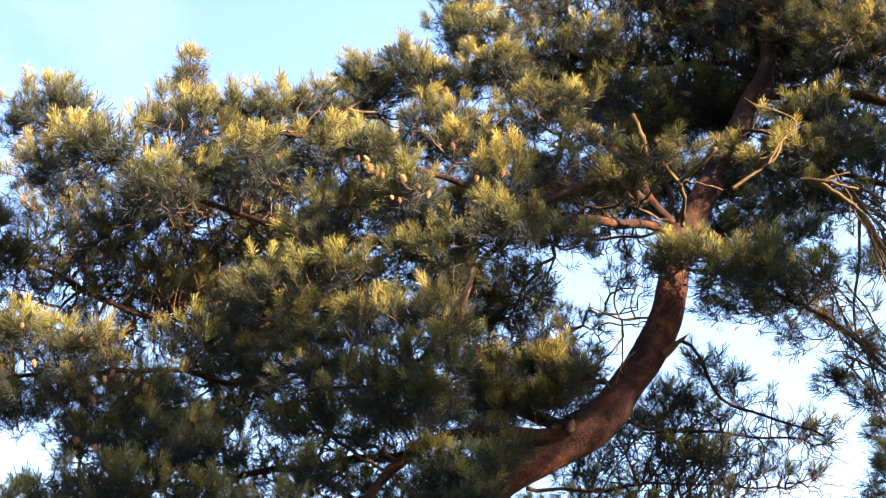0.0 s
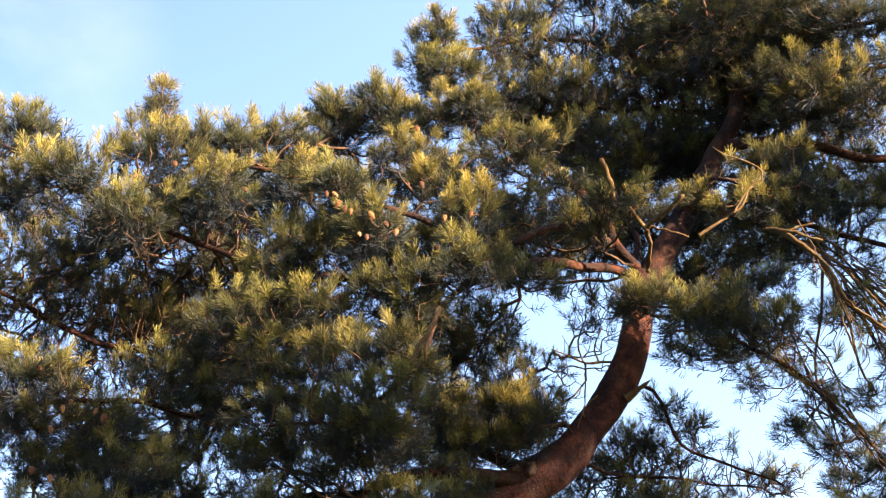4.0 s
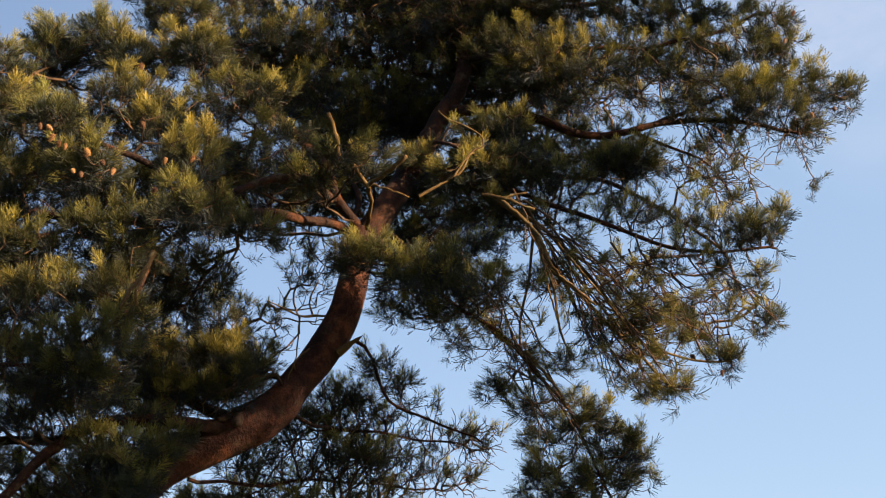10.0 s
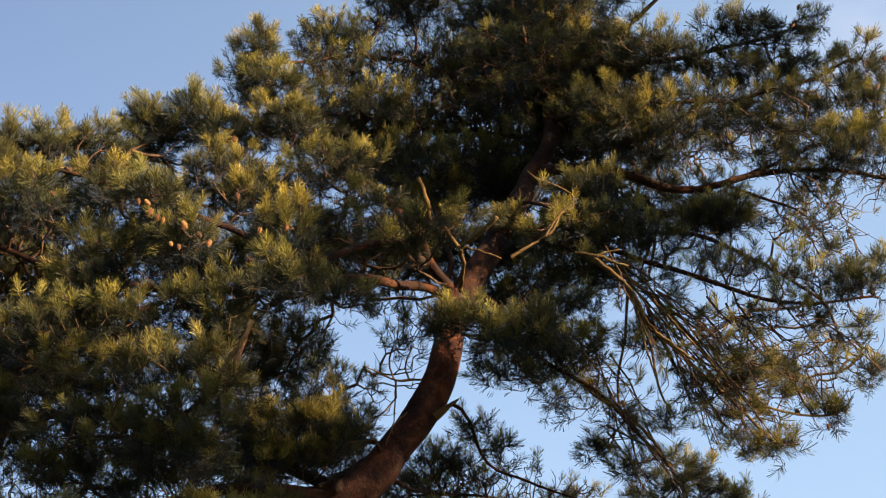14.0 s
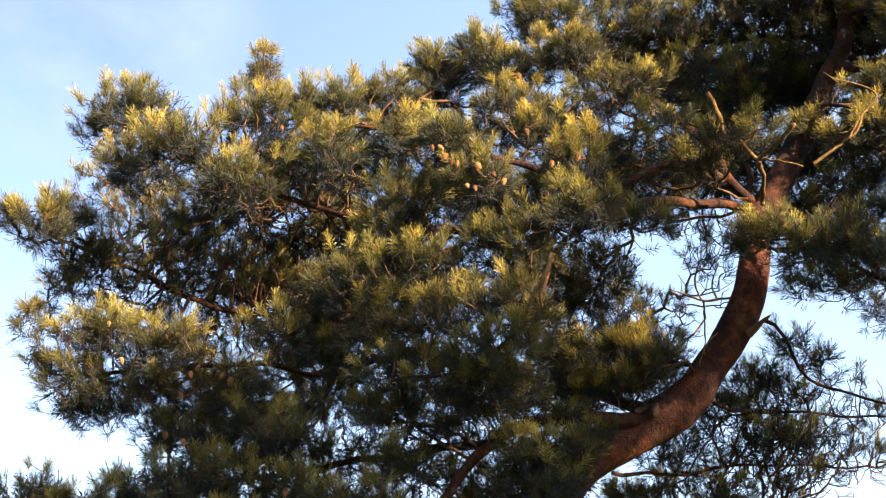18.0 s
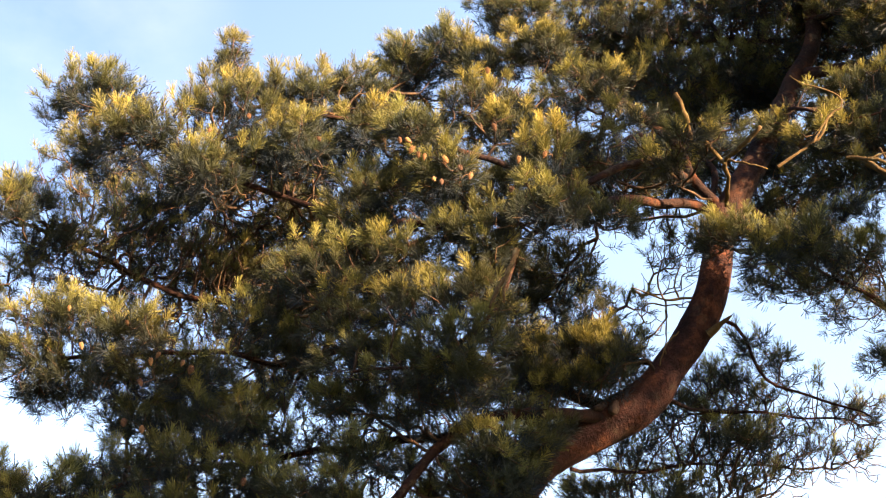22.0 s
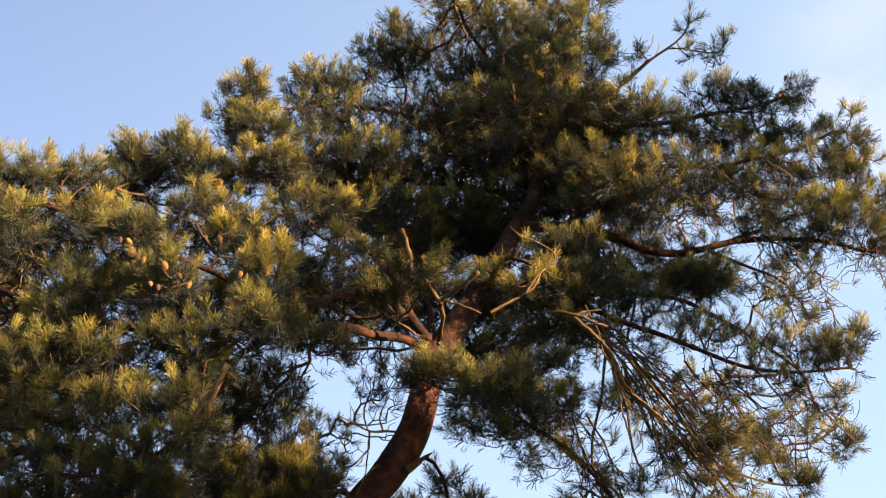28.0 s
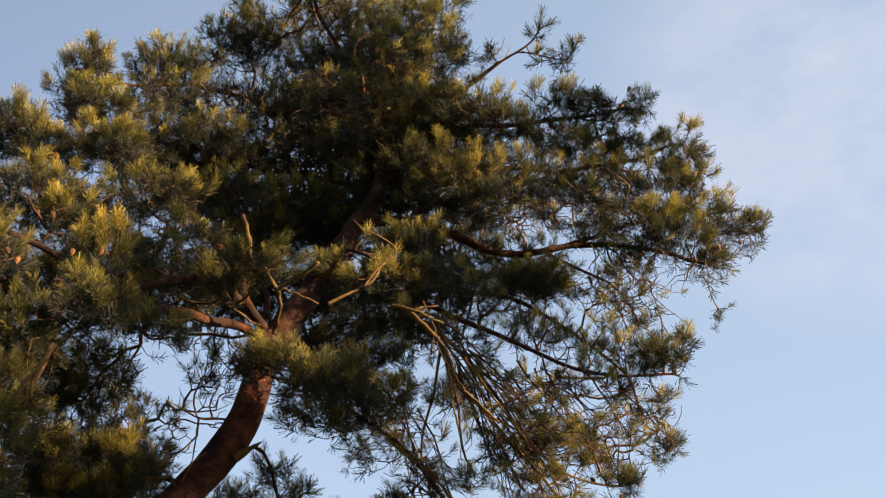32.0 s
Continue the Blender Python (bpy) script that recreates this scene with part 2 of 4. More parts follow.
def mesh_of(name, verts, faces, mat, smooth=True):
    """A mesh from arrays; faces all of one size."""
    me = bpy.data.meshes.new(name)
    verts, faces = np.asarray(verts, np.float32), np.asarray(faces, np.int32)
    size = faces.shape[1]
    me.vertices.add(len(verts))
    me.vertices.foreach_set("co", verts.ravel())
    me.loops.add(faces.size)
    me.loops.foreach_set("vertex_index", faces.ravel())
    me.polygons.add(len(faces))
    me.polygons.foreach_set("loop_start", np.arange(len(faces), dtype=np.int32) * size)
    me.update(calc_edges=True)
    me.polygons.foreach_set("use_smooth", np.full(len(faces), smooth))
    me.materials.append(mat)
    return me


def part(name, me, parent, label="", kind=""):
    ob = new(name, me)
    ob.parent = parent
    return tagged(ob, label, kind=kind)


def shoot_shape(needles, length, reach, spread, seed, width):
    """One shoot along +z: flat tapering needles standing out of it, the upper ones closer to its line."""
    g = np.random.default_rng(seed)
    at = np.sort(g.random(needles)) ** 0.8
    around = g.random(needles) * math.tau
    lean = np.radians(spread * (1.1 - 0.8 * at) + np.abs(g.normal(0, 13, needles)))
    size = reach * g.uniform(0.75, 1.1, needles)
    root = np.stack([0 * at, 0 * at, at * length], 1)
    out = np.stack([np.cos(around), np.sin(around), 0 * at], 1)
    way = out * np.sin(lean)[:, None] + np.array([0, 0, 1]) * np.cos(lean)[:, None]
    flat = np.cross(way, g.normal(0, 1, (needles, 3)))
    flat /= np.linalg.norm(flat, axis=1)[:, None]
    wide = width * g.uniform(0.8, 1.2, needles)[:, None]
    tip = root + way * size[:, None] + np.array([0, 0, 1]) * (size * 0.12)[:, None]
    ends = np.where(g.random(needles)[:, None] < 0.5, root, tip)  # half of them taper to the root, half to the tip
    blunt = root + tip - ends
    v = np.stack([blunt + flat * wide, blunt - flat * wide, ends], 1)
    return v.reshape(-1, 3), np.arange(needles * 3).reshape(-1, 3)


SHOOTS = [shoot_shape(n, ln, rc, sp, 11 + s, w) for s, (n, ln, rc, sp, w) in enumerate((
    (80, 0.055, 0.05, 46, 0.0012), (76, 0.042, 0.048, 50, 0.0012), (84, 0.068, 0.049, 44, 0.0012), (74, 0.036, 0.047, 54, 0.0012),
    (78, 0.06, 0.051, 46, 0.0012), (50, 0.055, 0.046, 48, 0.0015), (48, 0.064, 0.044, 46, 0.0015), (48, 0.042, 0.046, 54, 0.0015),
    (34, 0.08, 0.055, 66, 0.0021), (32, 0.09, 0.053, 70, 0.0021), (16, 0.12, 0.08, 80, 0.008)))]
FINE, FAR, COARSE = 5, 8, 10  # shapes for the near side, the far side, the dark inner fill and the shade pines


def turned(ways, spin):
    """Rotation matrices that take +z to each way, spun about it."""
    z = ways / np.linalg.norm(ways, axis=1)[:, None]
    ref = np.where(np.abs(z[:, 2:]) > 0.9, np.array([[1.0, 0, 0]]), np.array([[0, 0, 1.0]]))
    x = np.cross(ref, z)
    x /= np.linalg.norm(x, axis=1)[:, None]
    y = np.cross(z, x)
    c, s = np.cos(spin)[:, None], np.sin(spin)[:, None]
    return np.stack([x * c + y * s, y * c - x * s, z], 2)


def grow(limb_points, limb_radii, pads, density):
    """Shoots in the pads and the twigs that carry them from the limb.
    Returns shoot places, ways, sizes and the twig runs (points, radii)."""
    nodes = [tuple(p) for p in limb_points]
    cost = [0.0] * len(nodes)
    parent = [-1] * len(nodes)
    shoots, first = [], len(nodes)
    goals, bare = [], []
    for cx, cy, cz, rx, rz, dense in pads:
        ry = max(0.16, 0.75 * rx)
        n = max(4, int(density * abs(dense) * rx * rz))
        open_wood = int(n * 1.35) if dense < 0 else 0  # a net of bare twigs with few shoots
        n = max(4, int(n * 0.42)) if open_wood else n
        u = rng.normal(0, 1, (n, 3))
        u /= np.linalg.norm(u, axis=1)[:, None]
        r = rng.random(n) ** 0.45
        inner = rng.random(n) < 0.12
        u *= (r * np.where(inner, 0.5, 1.0))[:, None]
        u[:, 2] = u[:, 2] * 0.9 + 0.08
        g = np.array([cx, cy, cz]) + u * np.array([rx, ry, rz]) * rng.uniform(0.96, 1.18, (n, 1))
        # shoots stand in sprays, with gaps between
        heads = rng.choice(n, max(2, n // 6), replace=False)
        near = heads[np.argmin(np.linalg.norm(g[:, None] - g[heads][None], axis=2), axis=1)]
        g += (g[near] - g) * rng.uniform(0.2, 0.55, (n, 1))
        goals += [(*p, *(q * np.array([1, 1, 1])), 1.0) for p, q in zip(g, u)]
        # older inner shoots; their dark tone puts the shade inside a spray into colour
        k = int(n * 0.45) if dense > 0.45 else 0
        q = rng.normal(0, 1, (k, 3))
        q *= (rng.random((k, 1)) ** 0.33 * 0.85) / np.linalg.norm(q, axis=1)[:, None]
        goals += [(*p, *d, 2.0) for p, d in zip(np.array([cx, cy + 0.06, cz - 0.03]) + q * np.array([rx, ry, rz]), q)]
        # inner forks that carry several shoots
        m = max(3, n // 3) + open_wood
        w = np.clip(rng.normal(0, 0.38 if not open_wood else 0.5, (m, 3)), -0.85, 0.85) * np.array([rx, ry, rz]) + np.array([cx, cy, cz - 0.25 * rz])
        bare += [(*p, 0, 0, 0, 0.0) for p in w]
    goals = np.array(bare + goals) if goals else np.zeros((0, 7))
    if not len(goals):
        return None
    base = np.array(limb_points)
    order = np.argsort([np.min(np.linalg.norm(base - p[:3], axis=1)) + (0 if p[6] else -0.1) for p in goals])
    allp = np.zeros((len(nodes) + len(goals), 3))
    allc = np.zeros(len(allp))
    allp[:len(nodes)] = base
    count = len(nodes)
    steps = []
    for gi in order:
        p = goals[gi, :3]
        d = np.linalg.norm(allp[:count] - p, axis=1)
        score = d + 0.35 * allc[:count] + 0.15 * (allp[:count, 2] > p[2] + 0.1)
        k = int(np.argmin(score))
        allp[count], allc[count] = p, allc[k] + d[k]
        parent.append(k)
        steps.append(goals[gi])
        count += 1
    load = np.zeros(count)
    for k in range(count - 1, first - 1, -1):
        load[k] += 1
        if parent[k] >= first:
            load[parent[k]] += load[k]
    runs, where, ways, inner_dark, young = [], [], [], [], []
    for k in range(first, count):
        a, b = allp[parent[k]], allp[k]
        gap = np.linalg.norm(b - a)
        r1 = min(0.0019 * load[k] ** 0.36, 0.011)
        r0 = min(0.0022 * (load[k] + 1) ** 0.36, 0.012)
        bend = rng.normal(0, 0.045, 3) * gap + np.array([0, 0, -0.1 * gap])
        n = 2 if gap < 0.07 else 3 if gap < 0.25 else 5
        s = np.linspace(0, 1, n)[:, None]
        pts = a + (b - a) * s + bend * (4 * s * (1 - s))
        if n == 5:
            pts[1:-1] += rng.normal(0, 0.02 * gap, (3, 3))
        runs.append((pts, r0 + (r1 - r0) * s[:, 0]))
        if steps[k - first][6] > 0:
            out = steps[k - first][3:6]
            tip = (b - pts[-2]) / (np.linalg.norm(b - pts[-2]) + 1e-9)
            w = tip * 0.45 + out * 0.6 + np.array([0, -0.08, 0.62]) + rng.normal(0, 0.3, 3)
            where.append(b)
            ways.append(w)
            inner_dark.append(steps[k - first][6] > 1.5)
            # height and reach in the spray lighten the tone, as sunlight would
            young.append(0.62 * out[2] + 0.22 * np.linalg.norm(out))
    return np.array(where), np.array(ways), runs, np.array(inner_dark), np.array(young)


def joined_tubes(runs, sides):
    vs, fs, base = [], [], 0
    for pts, radii in runs:
        v, f = tube(pts, radii, sides)
        vs.append(v)
        fs.append(f + base)
        base += len(v)
    return np.concatenate(vs), np.concatenate(fs)


pine = tagged(new("pine_tree"), "tall pine with bent orange trunk and sunlit green needles", "tree")

# trunk: from the roots up to the bent bole and the fork
TRUNK = [(-1.25, 6.93, 2.69), (-1.28, 6.93, 2.86), (-1.25, 6.94, 3.01), (-1.16, 6.95, 3.13), (-1.03, 6.96, 3.23), (-0.87, 6.97, 3.31), (-0.71, 6.98, 3.39), (-0.57, 6.99, 3.47), (-0.48, 7, 3.55), (-0.39, 7, 3.68), (-0.3, 7, 3.79), (-0.21, 7, 3.92), (-0.14, 7, 4.06), (-0.1, 7, 4.2), (-0.06, 7, 4.4), (-0.02, 7, 4.62)]
BASE = [(-1.05, 7.05, -0.15), (-1.08, 7.05, 0.35), (-1.13, 7.03, 1.1), (-1.2, 7.0, 1.95)]


def trunk():
    pts, u = curve_through(BASE + TRUNK, 0.035)
    radii = np.interp(pts[:, 2], (-0.15, 0.3, 0.9, 2.0, 2.8, 3.15, 3.42, 3.6, 3.9, 4.3, 4.5, 4.62), (0.26, 0.2, 0.16, 0.14, 0.122, 0.108, 0.124, 0.102, 0.096, 0.088, 0.092, 0.075))
    radii += 0.006 * np.sin(u * 41) * np.sin(u * 13)
    v, f = tube(pts, radii, 28, 0.07, 0.16)
    me = mesh_of("trunk", v, f, BARK)
    part("trunk", me, pine, "bent orange-brown trunk with flaky bark")
    return pts, radii


trunk_points, trunk_radii = trunk()


def tuft_mesh(shape, tone):
    me = mesh_of("needle_tuft", *SHOOTS[shape], NEEDLES, False)
    me.attributes.new("shoot_tone", "FLOAT", "POINT").data.foreach_set("value", np.full(len(me.vertices), tone, np.float32))
    return me


TUFTS = [[tuft_mesh(s, tone) for tone in (0.25, 0.45, 0.6, 0.8)] for s in range(FINE)]
DENSITY = 1850


def limb(points, r0, r1, pads, single=0, bark=None, label="", tree=None, coarse=False):
    """A limb with the twigs and needle shoots that it carries; the single foremost shoots are parts of their own."""
    pts, u = curve_through(points, 0.06)
    wob = np.stack([[noise.noise(Vector((p[0] * 3 + k * 9, p[1] * 3, p[2] * 3))) for k in range(3)] for p in pts])
    pts[1:-1] += wob[1:-1] * 0.045
    radii = r0 + (r1 - r0) * u ** 0.8
    v, f = tube(pts, radii, 14 if r0 > 0.03 else 9, 0.16, 0.09)
    body = part("limb", mesh_of("limb", v, f, bark or (BARK if r0 > 0.085 else LIMB_BARK)), tree or pine, label)
    grown = grow(pts, radii, pads, 800 if coarse else DENSITY)
    if grown is not None:
        dress(body, *grown, single, coarse)
    return body


def dress(body, where, ways, runs, inner_dark=None, young=0.3, single=0, coarse=False):
    """Twigs and needle tufts as parts of a limb."""
    v, f = joined_tubes(runs, 3)
    part("twig", mesh_of("twig", v, f, TWIG_BARK), body, "fine brown twigs", "stuff")
    n = len(where)
    spin, size = rng.random(n) * math.tau, rng.uniform(0.8, 1.3, n)
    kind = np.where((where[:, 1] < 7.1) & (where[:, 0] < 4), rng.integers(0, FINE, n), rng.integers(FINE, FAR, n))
    if inner_dark is not None:
        kind[inner_dark] = rng.integers(FAR, COARSE, int(inner_dark.sum()))
    if coarse:
        kind[:] = COARSE
    turns = turned(ways, spin)
    tone = np.clip(rng.normal(0.26, 0.11, n) + young, 0, 1)  # upper ends brighter: this year's growth, and top light put into the colour
    # inner fill darkened: shade between the tufts is in its tone
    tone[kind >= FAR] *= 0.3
    fore = [k for k in np.argsort(where[:, 1])[:single] if kind[k] < FINE]
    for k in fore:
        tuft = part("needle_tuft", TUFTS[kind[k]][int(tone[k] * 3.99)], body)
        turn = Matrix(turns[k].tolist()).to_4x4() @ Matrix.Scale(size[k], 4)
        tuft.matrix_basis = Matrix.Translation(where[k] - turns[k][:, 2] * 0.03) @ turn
    rest = np.ones(n, bool)
    rest[fore] = False
    vs, fs, ts, base = [], [], [], 0
    for s, (sv, sf) in enumerate(SHOOTS):
        pick = np.nonzero((kind == s) & rest)[0]
        if not len(pick):
            continue
        w = np.einsum("nij,vj->nvi", turns[pick] * size[pick][:, None, None], sv) + (where[pick] - turns[pick][:, :, 2] * 0.03)[:, None, :]
        vs.append(w.reshape(-1, 3))
        fs.append((sf[None] + (np.arange(len(pick)) * len(sv))[:, None, None]).reshape(-1, 3) + base)
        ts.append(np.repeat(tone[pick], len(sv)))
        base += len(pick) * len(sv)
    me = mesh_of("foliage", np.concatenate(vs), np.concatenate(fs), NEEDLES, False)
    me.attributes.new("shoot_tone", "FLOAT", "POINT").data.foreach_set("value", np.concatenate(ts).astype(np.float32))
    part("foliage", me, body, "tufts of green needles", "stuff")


limb(((-0.01, 7, 4.51), (0.03, 7, 4.65), (0.15, 7.05, 4.83), (0.32, 7.15, 5.2), (0.51, 7.29, 5.59), (0.63, 7.43, 5.95), (0.6, 7.49, 6.34), (0.51, 7.49, 6.73), (0.39, 7.49, 7.18), (0.31, 7.5, 7.65)), 0.092, 0.02,
     (), bark=LIMB_BARK)
limb(((0.55, 7.29, 5.6), (0.75, 7.2, 5.57), (0.95, 7.2, 5.53), (1.13, 7.2, 5.47), (1.31, 7.2, 5.41), (1.49, 7.2, 5.4), (1.71, 7.2, 5.44), (1.85, 7.2, 5.47), (2.04, 7.2, 5.49), (2.26, 7.2, 5.5), (2.55, 7.2, 5.52), (2.79, 7.2, 5.42)), 0.04, 0.01,
     ((1.65, 7.05, 5.19, 0.18, 0.12, 0.9), (1.54, 7.05, 5.07, 0.16, 0.1, 0.9), (1.68, 7.05, 5.03, 0.16, 0.1, 0.8), (2.48, 7.05, 5.65, 0.16, 0.12, 0.9), (2, 7.05, 5.44, 0.2, 0.1, -0.9), (2.4, 7.05, 5.4, 0.2, 0.1, -0.9), (2.16, 7.05, 5.23, 0.2, 0.1, -0.9), (2.71, 7.05, 5.45, 0.15, 0.1, -0.9), (2.87, 7.28, 5.48, 0.19, 0.15, 1), (2.47, 7.05, 5.56, 0.38, 0.21, 0.9), (2.17, 7.21, 5.48, 0.34, 0.15, -0.6), (2.41, 7.27, 5.39, 0.34, 0.15, -0.6), (2.86, 7.28, 5.09, 0.07, 0.05, 0.8)))
limb(((1.85, 7.2, 5.47), (2.04, 7.25, 5.58), (2.35, 7.3, 5.72), (2.6, 7.36, 5.86), (2.85, 7.39, 6.02)), 0.016, 0.007,
     ((3.17, 7.21, 5.72, 0.13, 0.17, 1), (2.91, 7.16, 5.76, 0.21, 0.21, 1), (2.69, 7.11, 5.98, 0.21, 0.19, 1), (2.3, 7.2, 5.72, 0.3, 0.16, -0.8)))
limb(((1.69, 7.19, 5.43), (1.9, 7.15, 5.31), (2.07, 7.15, 5.23), (2.2, 7.15, 5.12), (2.29, 7.15, 4.93)), 0.014, 0.005,
     ((2.2, 7.12, 5.1, 0.22, 0.16, -0.7), (2.3, 7.15, 4.92, 0.14, 0.12, 0.6)))
limb(((1.47, 7.2, 5.4), (1.55, 7.12, 5.27), (1.66, 7.1, 5.16), (1.84, 7.1, 5.13)), 0.011, 0.004,
     ((1.62, 6.95, 5.1, 0.22, 0.13, 0.9), (1.85, 7.1, 5.12, 0.16, 0.1, -0.7)))
limb(((0.36, 7.15, 5.27), (0.45, 6.95, 5.15), (0.62, 6.8, 5.02), (0.88, 6.7, 4.98)), 0.014, 0.006,
     ((0.85, 6.95, 5.28, 0.24, 0.15, 1), (0.7, 6.85, 5.02, 0.22, 0.13, 1), (1.0, 7.1, 5.75, 0.24, 0.16, 1), (0.36, 7.0, 5.08, 0.17, 0.15, 0.7), (0.52, 7.05, 5.27, 0.16, 0.12, -0.7), (0.72, 6.78, 4.9, 0.23, 0.1, 0.9), (0.46, 6.8, 4.89, 0.15, 0.08, 0.8), (0.92, 6.85, 5.03, 0.23, 0.12, 0.8)))
limb(((-0.08, 6.98, 4.57), (-0.26, 6.75, 4.58), (-0.46, 6.49, 4.48), (-0.72, 6.33, 4.4), (-1.05, 6.25, 4.36), (-1.5, 6.3, 4.38), (-2.03, 6.31, 4.45), (-2.58, 6.3, 4.67), (-3.15, 6.26, 4.96), (-3.68, 6.21, 5.29)), 0.031, 0.012,
     ((-3.64, 6.12, 5.385, 0.29, 0.23, 1), (-3.95, 6.23, 5.355, 0.15, 0.2, 0.7), (-3.19, 5.82, 4.905, 0.31, 0.25, 1), (-2.81, 6.14, 5.175, 0.37, 0.25, 1), (-2.38, 6.14, 4.885, 0.29, 0.24, 1), (-2.88, 6.02, 4.73, 0.33, 0.23, 1), (-2.81, 6.87, 4.91, 0.43, 0.27, -0.8), (-1.87, 6.03, 4.45, 0.28, 0.23, 1), (-0.92, 5.86, 4.21, 0.32, 0.17, 1.1), (-0.64, 6.08, 4.2, 0.21, 0.12, 1), (-1.29, 5.92, 4.13, 0.26, 0.18, 1), (-3.6, 6.02, 4.935, 0.21, 0.19, 0.9), (-1.15, 5.93, 3.99, 0.23, 0.13, 1), (-2.49, 7.05, 4.74, 0.43, 0.29, 0.8), (-1.78, 7.17, 4.89, 0.47, 0.29, 0.9), (-1.13, 7.25, 5.03, 0.43, 0.29, 0.9), (-0.72, 7.38, 5.06, 0.33, 0.25, 0.9), (-1.42, 7.12, 4.33, 0.41, 0.24, 0.8), (-0.87, 6.16, 4.01, 0.24, 0.15, 1), (-1.03, 6.35, 3.91, 0.21, 0.18, 1), (-3.33, 6.96, 5.06, 0.38, 0.23, 0.9), (-2.75, 7.1, 5.16, 0.41, 0.22, 0.9), (-3.03, 6.82, 5.2, 0.33, 0.18, 0.8)), 60)
limb(((-0.03, 6.98, 4.61), (-0.15, 7, 4.78), (-0.23, 7, 5), (-0.36, 6.89, 5.16), (-0.68, 6.78, 5.35), (-1.03, 6.75, 5.57), (-1.49, 6.8, 5.8), (-1.99, 6.83, 5.77), (-2.46, 6.85, 5.6)), 0.031, 0.012,
     ((-1.03, 6.45, 5.51, 0.29, 0.2, 1), (-0.71, 6.48, 5.22, 0.3, 0.18, 1), (-0.47, 6.39, 4.95, 0.18, 0.11, 1), (-1.34, 6.52, 5.5, 0.27, 0.21, 1), (-0.11, 6.3, 4.75, 0.27, 0.08, 1.3), (-0.3, 6.5, 4.69, 0.16, 0.13, 0.9), (-0.74, 6.37, 4.8, 0.22, 0.16, 0.8), (-1.61, 6.58, 5.695, 0.21, 0.19, 1), (-1.9, 6.64, 5.685, 0.18, 0.2, 1), (-0.57, 7.39, 5.23, 0.26, 0.18, 0.9), (-0.83, 7.27, 5.01, 0.29, 0.18, 0.9), (-0.42, 7.59, 5.05, 0.22, 0.15, 0.6), (-0.38, 7.49, 5.08, 0.26, 0.18, 0.9), (-0.63, 7.48, 4.91, 0.22, 0.15, 0.7), (-0.22, 7.9, 5.62, 0.24, 0.16, 0.9), (-0.02, 8, 5.5, 0.2, 0.16, 0.9)), 30)
limb(((-0.22, 6.8, 4.74), (-0.33, 6.6, 4.77), (-0.5, 6.44, 4.68), (-0.83, 6.27, 4.51), (-1.17, 6.13, 4.63), (-1.56, 6.08, 4.77), (-2.09, 6.3, 5.11), (-2.72, 6.27, 5.23)), 0.026, 0.01,
     ((-1.6, 5.87, 4.74, 0.24, 0.18, 1.1), (-1.4, 5.8, 4.46, 0.22, 0.19, 1.1), (-0.92, 5.91, 4.54, 0.19, 0.21, 1.1), (-2.15, 6.49, 5.405, 0.26, 0.19, 1), (-1.81, 6.66, 5.585, 0.26, 0.21, 1), (-2.39, 6.34, 5.285, 0.26, 0.21, 1), (-2.89, 6.33, 5.62, 0.1, 0.25, 1.2), (-2.62, 6.29, 5.335, 0.17, 0.17, 1), (-1.34, 6.42, 5.19, 0.27, 0.2, 1), (-1.93, 6.23, 5.005, 0.23, 0.2, 1), (-1.12, 6.24, 4.88, 0.19, 0.19, 1), (-2.53, 7.14, 5.39, 0.45, 0.26, 0.9), (-1.92, 7.15, 5.1, 0.44, 0.25, 0.9), (-1.52, 7.1, 5.38, 0.36, 0.22, 0.9), (-1.09, 7.15, 5.45, 0.33, 0.22, 0.9), (-1.24, 7.24, 4.96, 0.39, 0.22, 0.9), (-2.13, 7.12, 5.6, 0.34, 0.22, 0.8)), 60)
limb(((-0.75, 6.93, 3.37), (-1.02, 6.65, 3.35), (-1.32, 6.42, 3.3), (-1.47, 6.3, 3.21), (-1.61, 6.23, 3.04), (-1.8, 6.2, 2.79), (-1.95, 6.22, 2.63), (-2.17, 6.18, 2.46)), 0.041, 0.02,
     ((-1.11, 6.5, 3.09, 0.1, 0.1, 1), (-1.18, 6.5, 2.97, 0.12, 0.1, 1.1), (-1.05, 6.5, 3.16, 0.1, 0.08, 1), (-1.25, 6.5, 3.04, 0.12, 0.12, 1), (-1.28, 6.22, 3.09, 0.23, 0.14, 1), (-1.18, 6.23, 2.94, 0.16, 0.13, 1), (-1.62, 6.18, 3.3, 0.29, 0.16, 0.9), (-2.03, 6.31, 3.37, 0.34, 0.18, 0.9), (-1.67, 6.57, 2.87, 0.34, 0.15, -0.6), (-2.03, 6.11, 2.75, 0.26, 0.17, 0.8), (-1.36, 6.21, 3.34, 0.23, 0.12, 0.6), (-1.89, 6.23, 2.62, 0.32, 0.15, 0.8), (-2.25, 6.99, 3.08, 0.33, 0.2, -0.6), (-2.32, 7.08, 3.38, 0.37, 0.17, -0.6), (-1.16, 6.54, 3.16, 0.18, 0.14, 1), (-1.45, 6.4, 2.95, 0.21, 0.13, 0.8), (-1.32, 6.52, 2.87, 0.18, 0.12, 0.9), (-1.14, 6.44, 3.35, 0.21, 0.1, -0.8), (-1.21, 6.43, 3.07, 0.18, 0.13, 1), (-1.35, 6.31, 3.02, 0.18, 0.13, 1)))
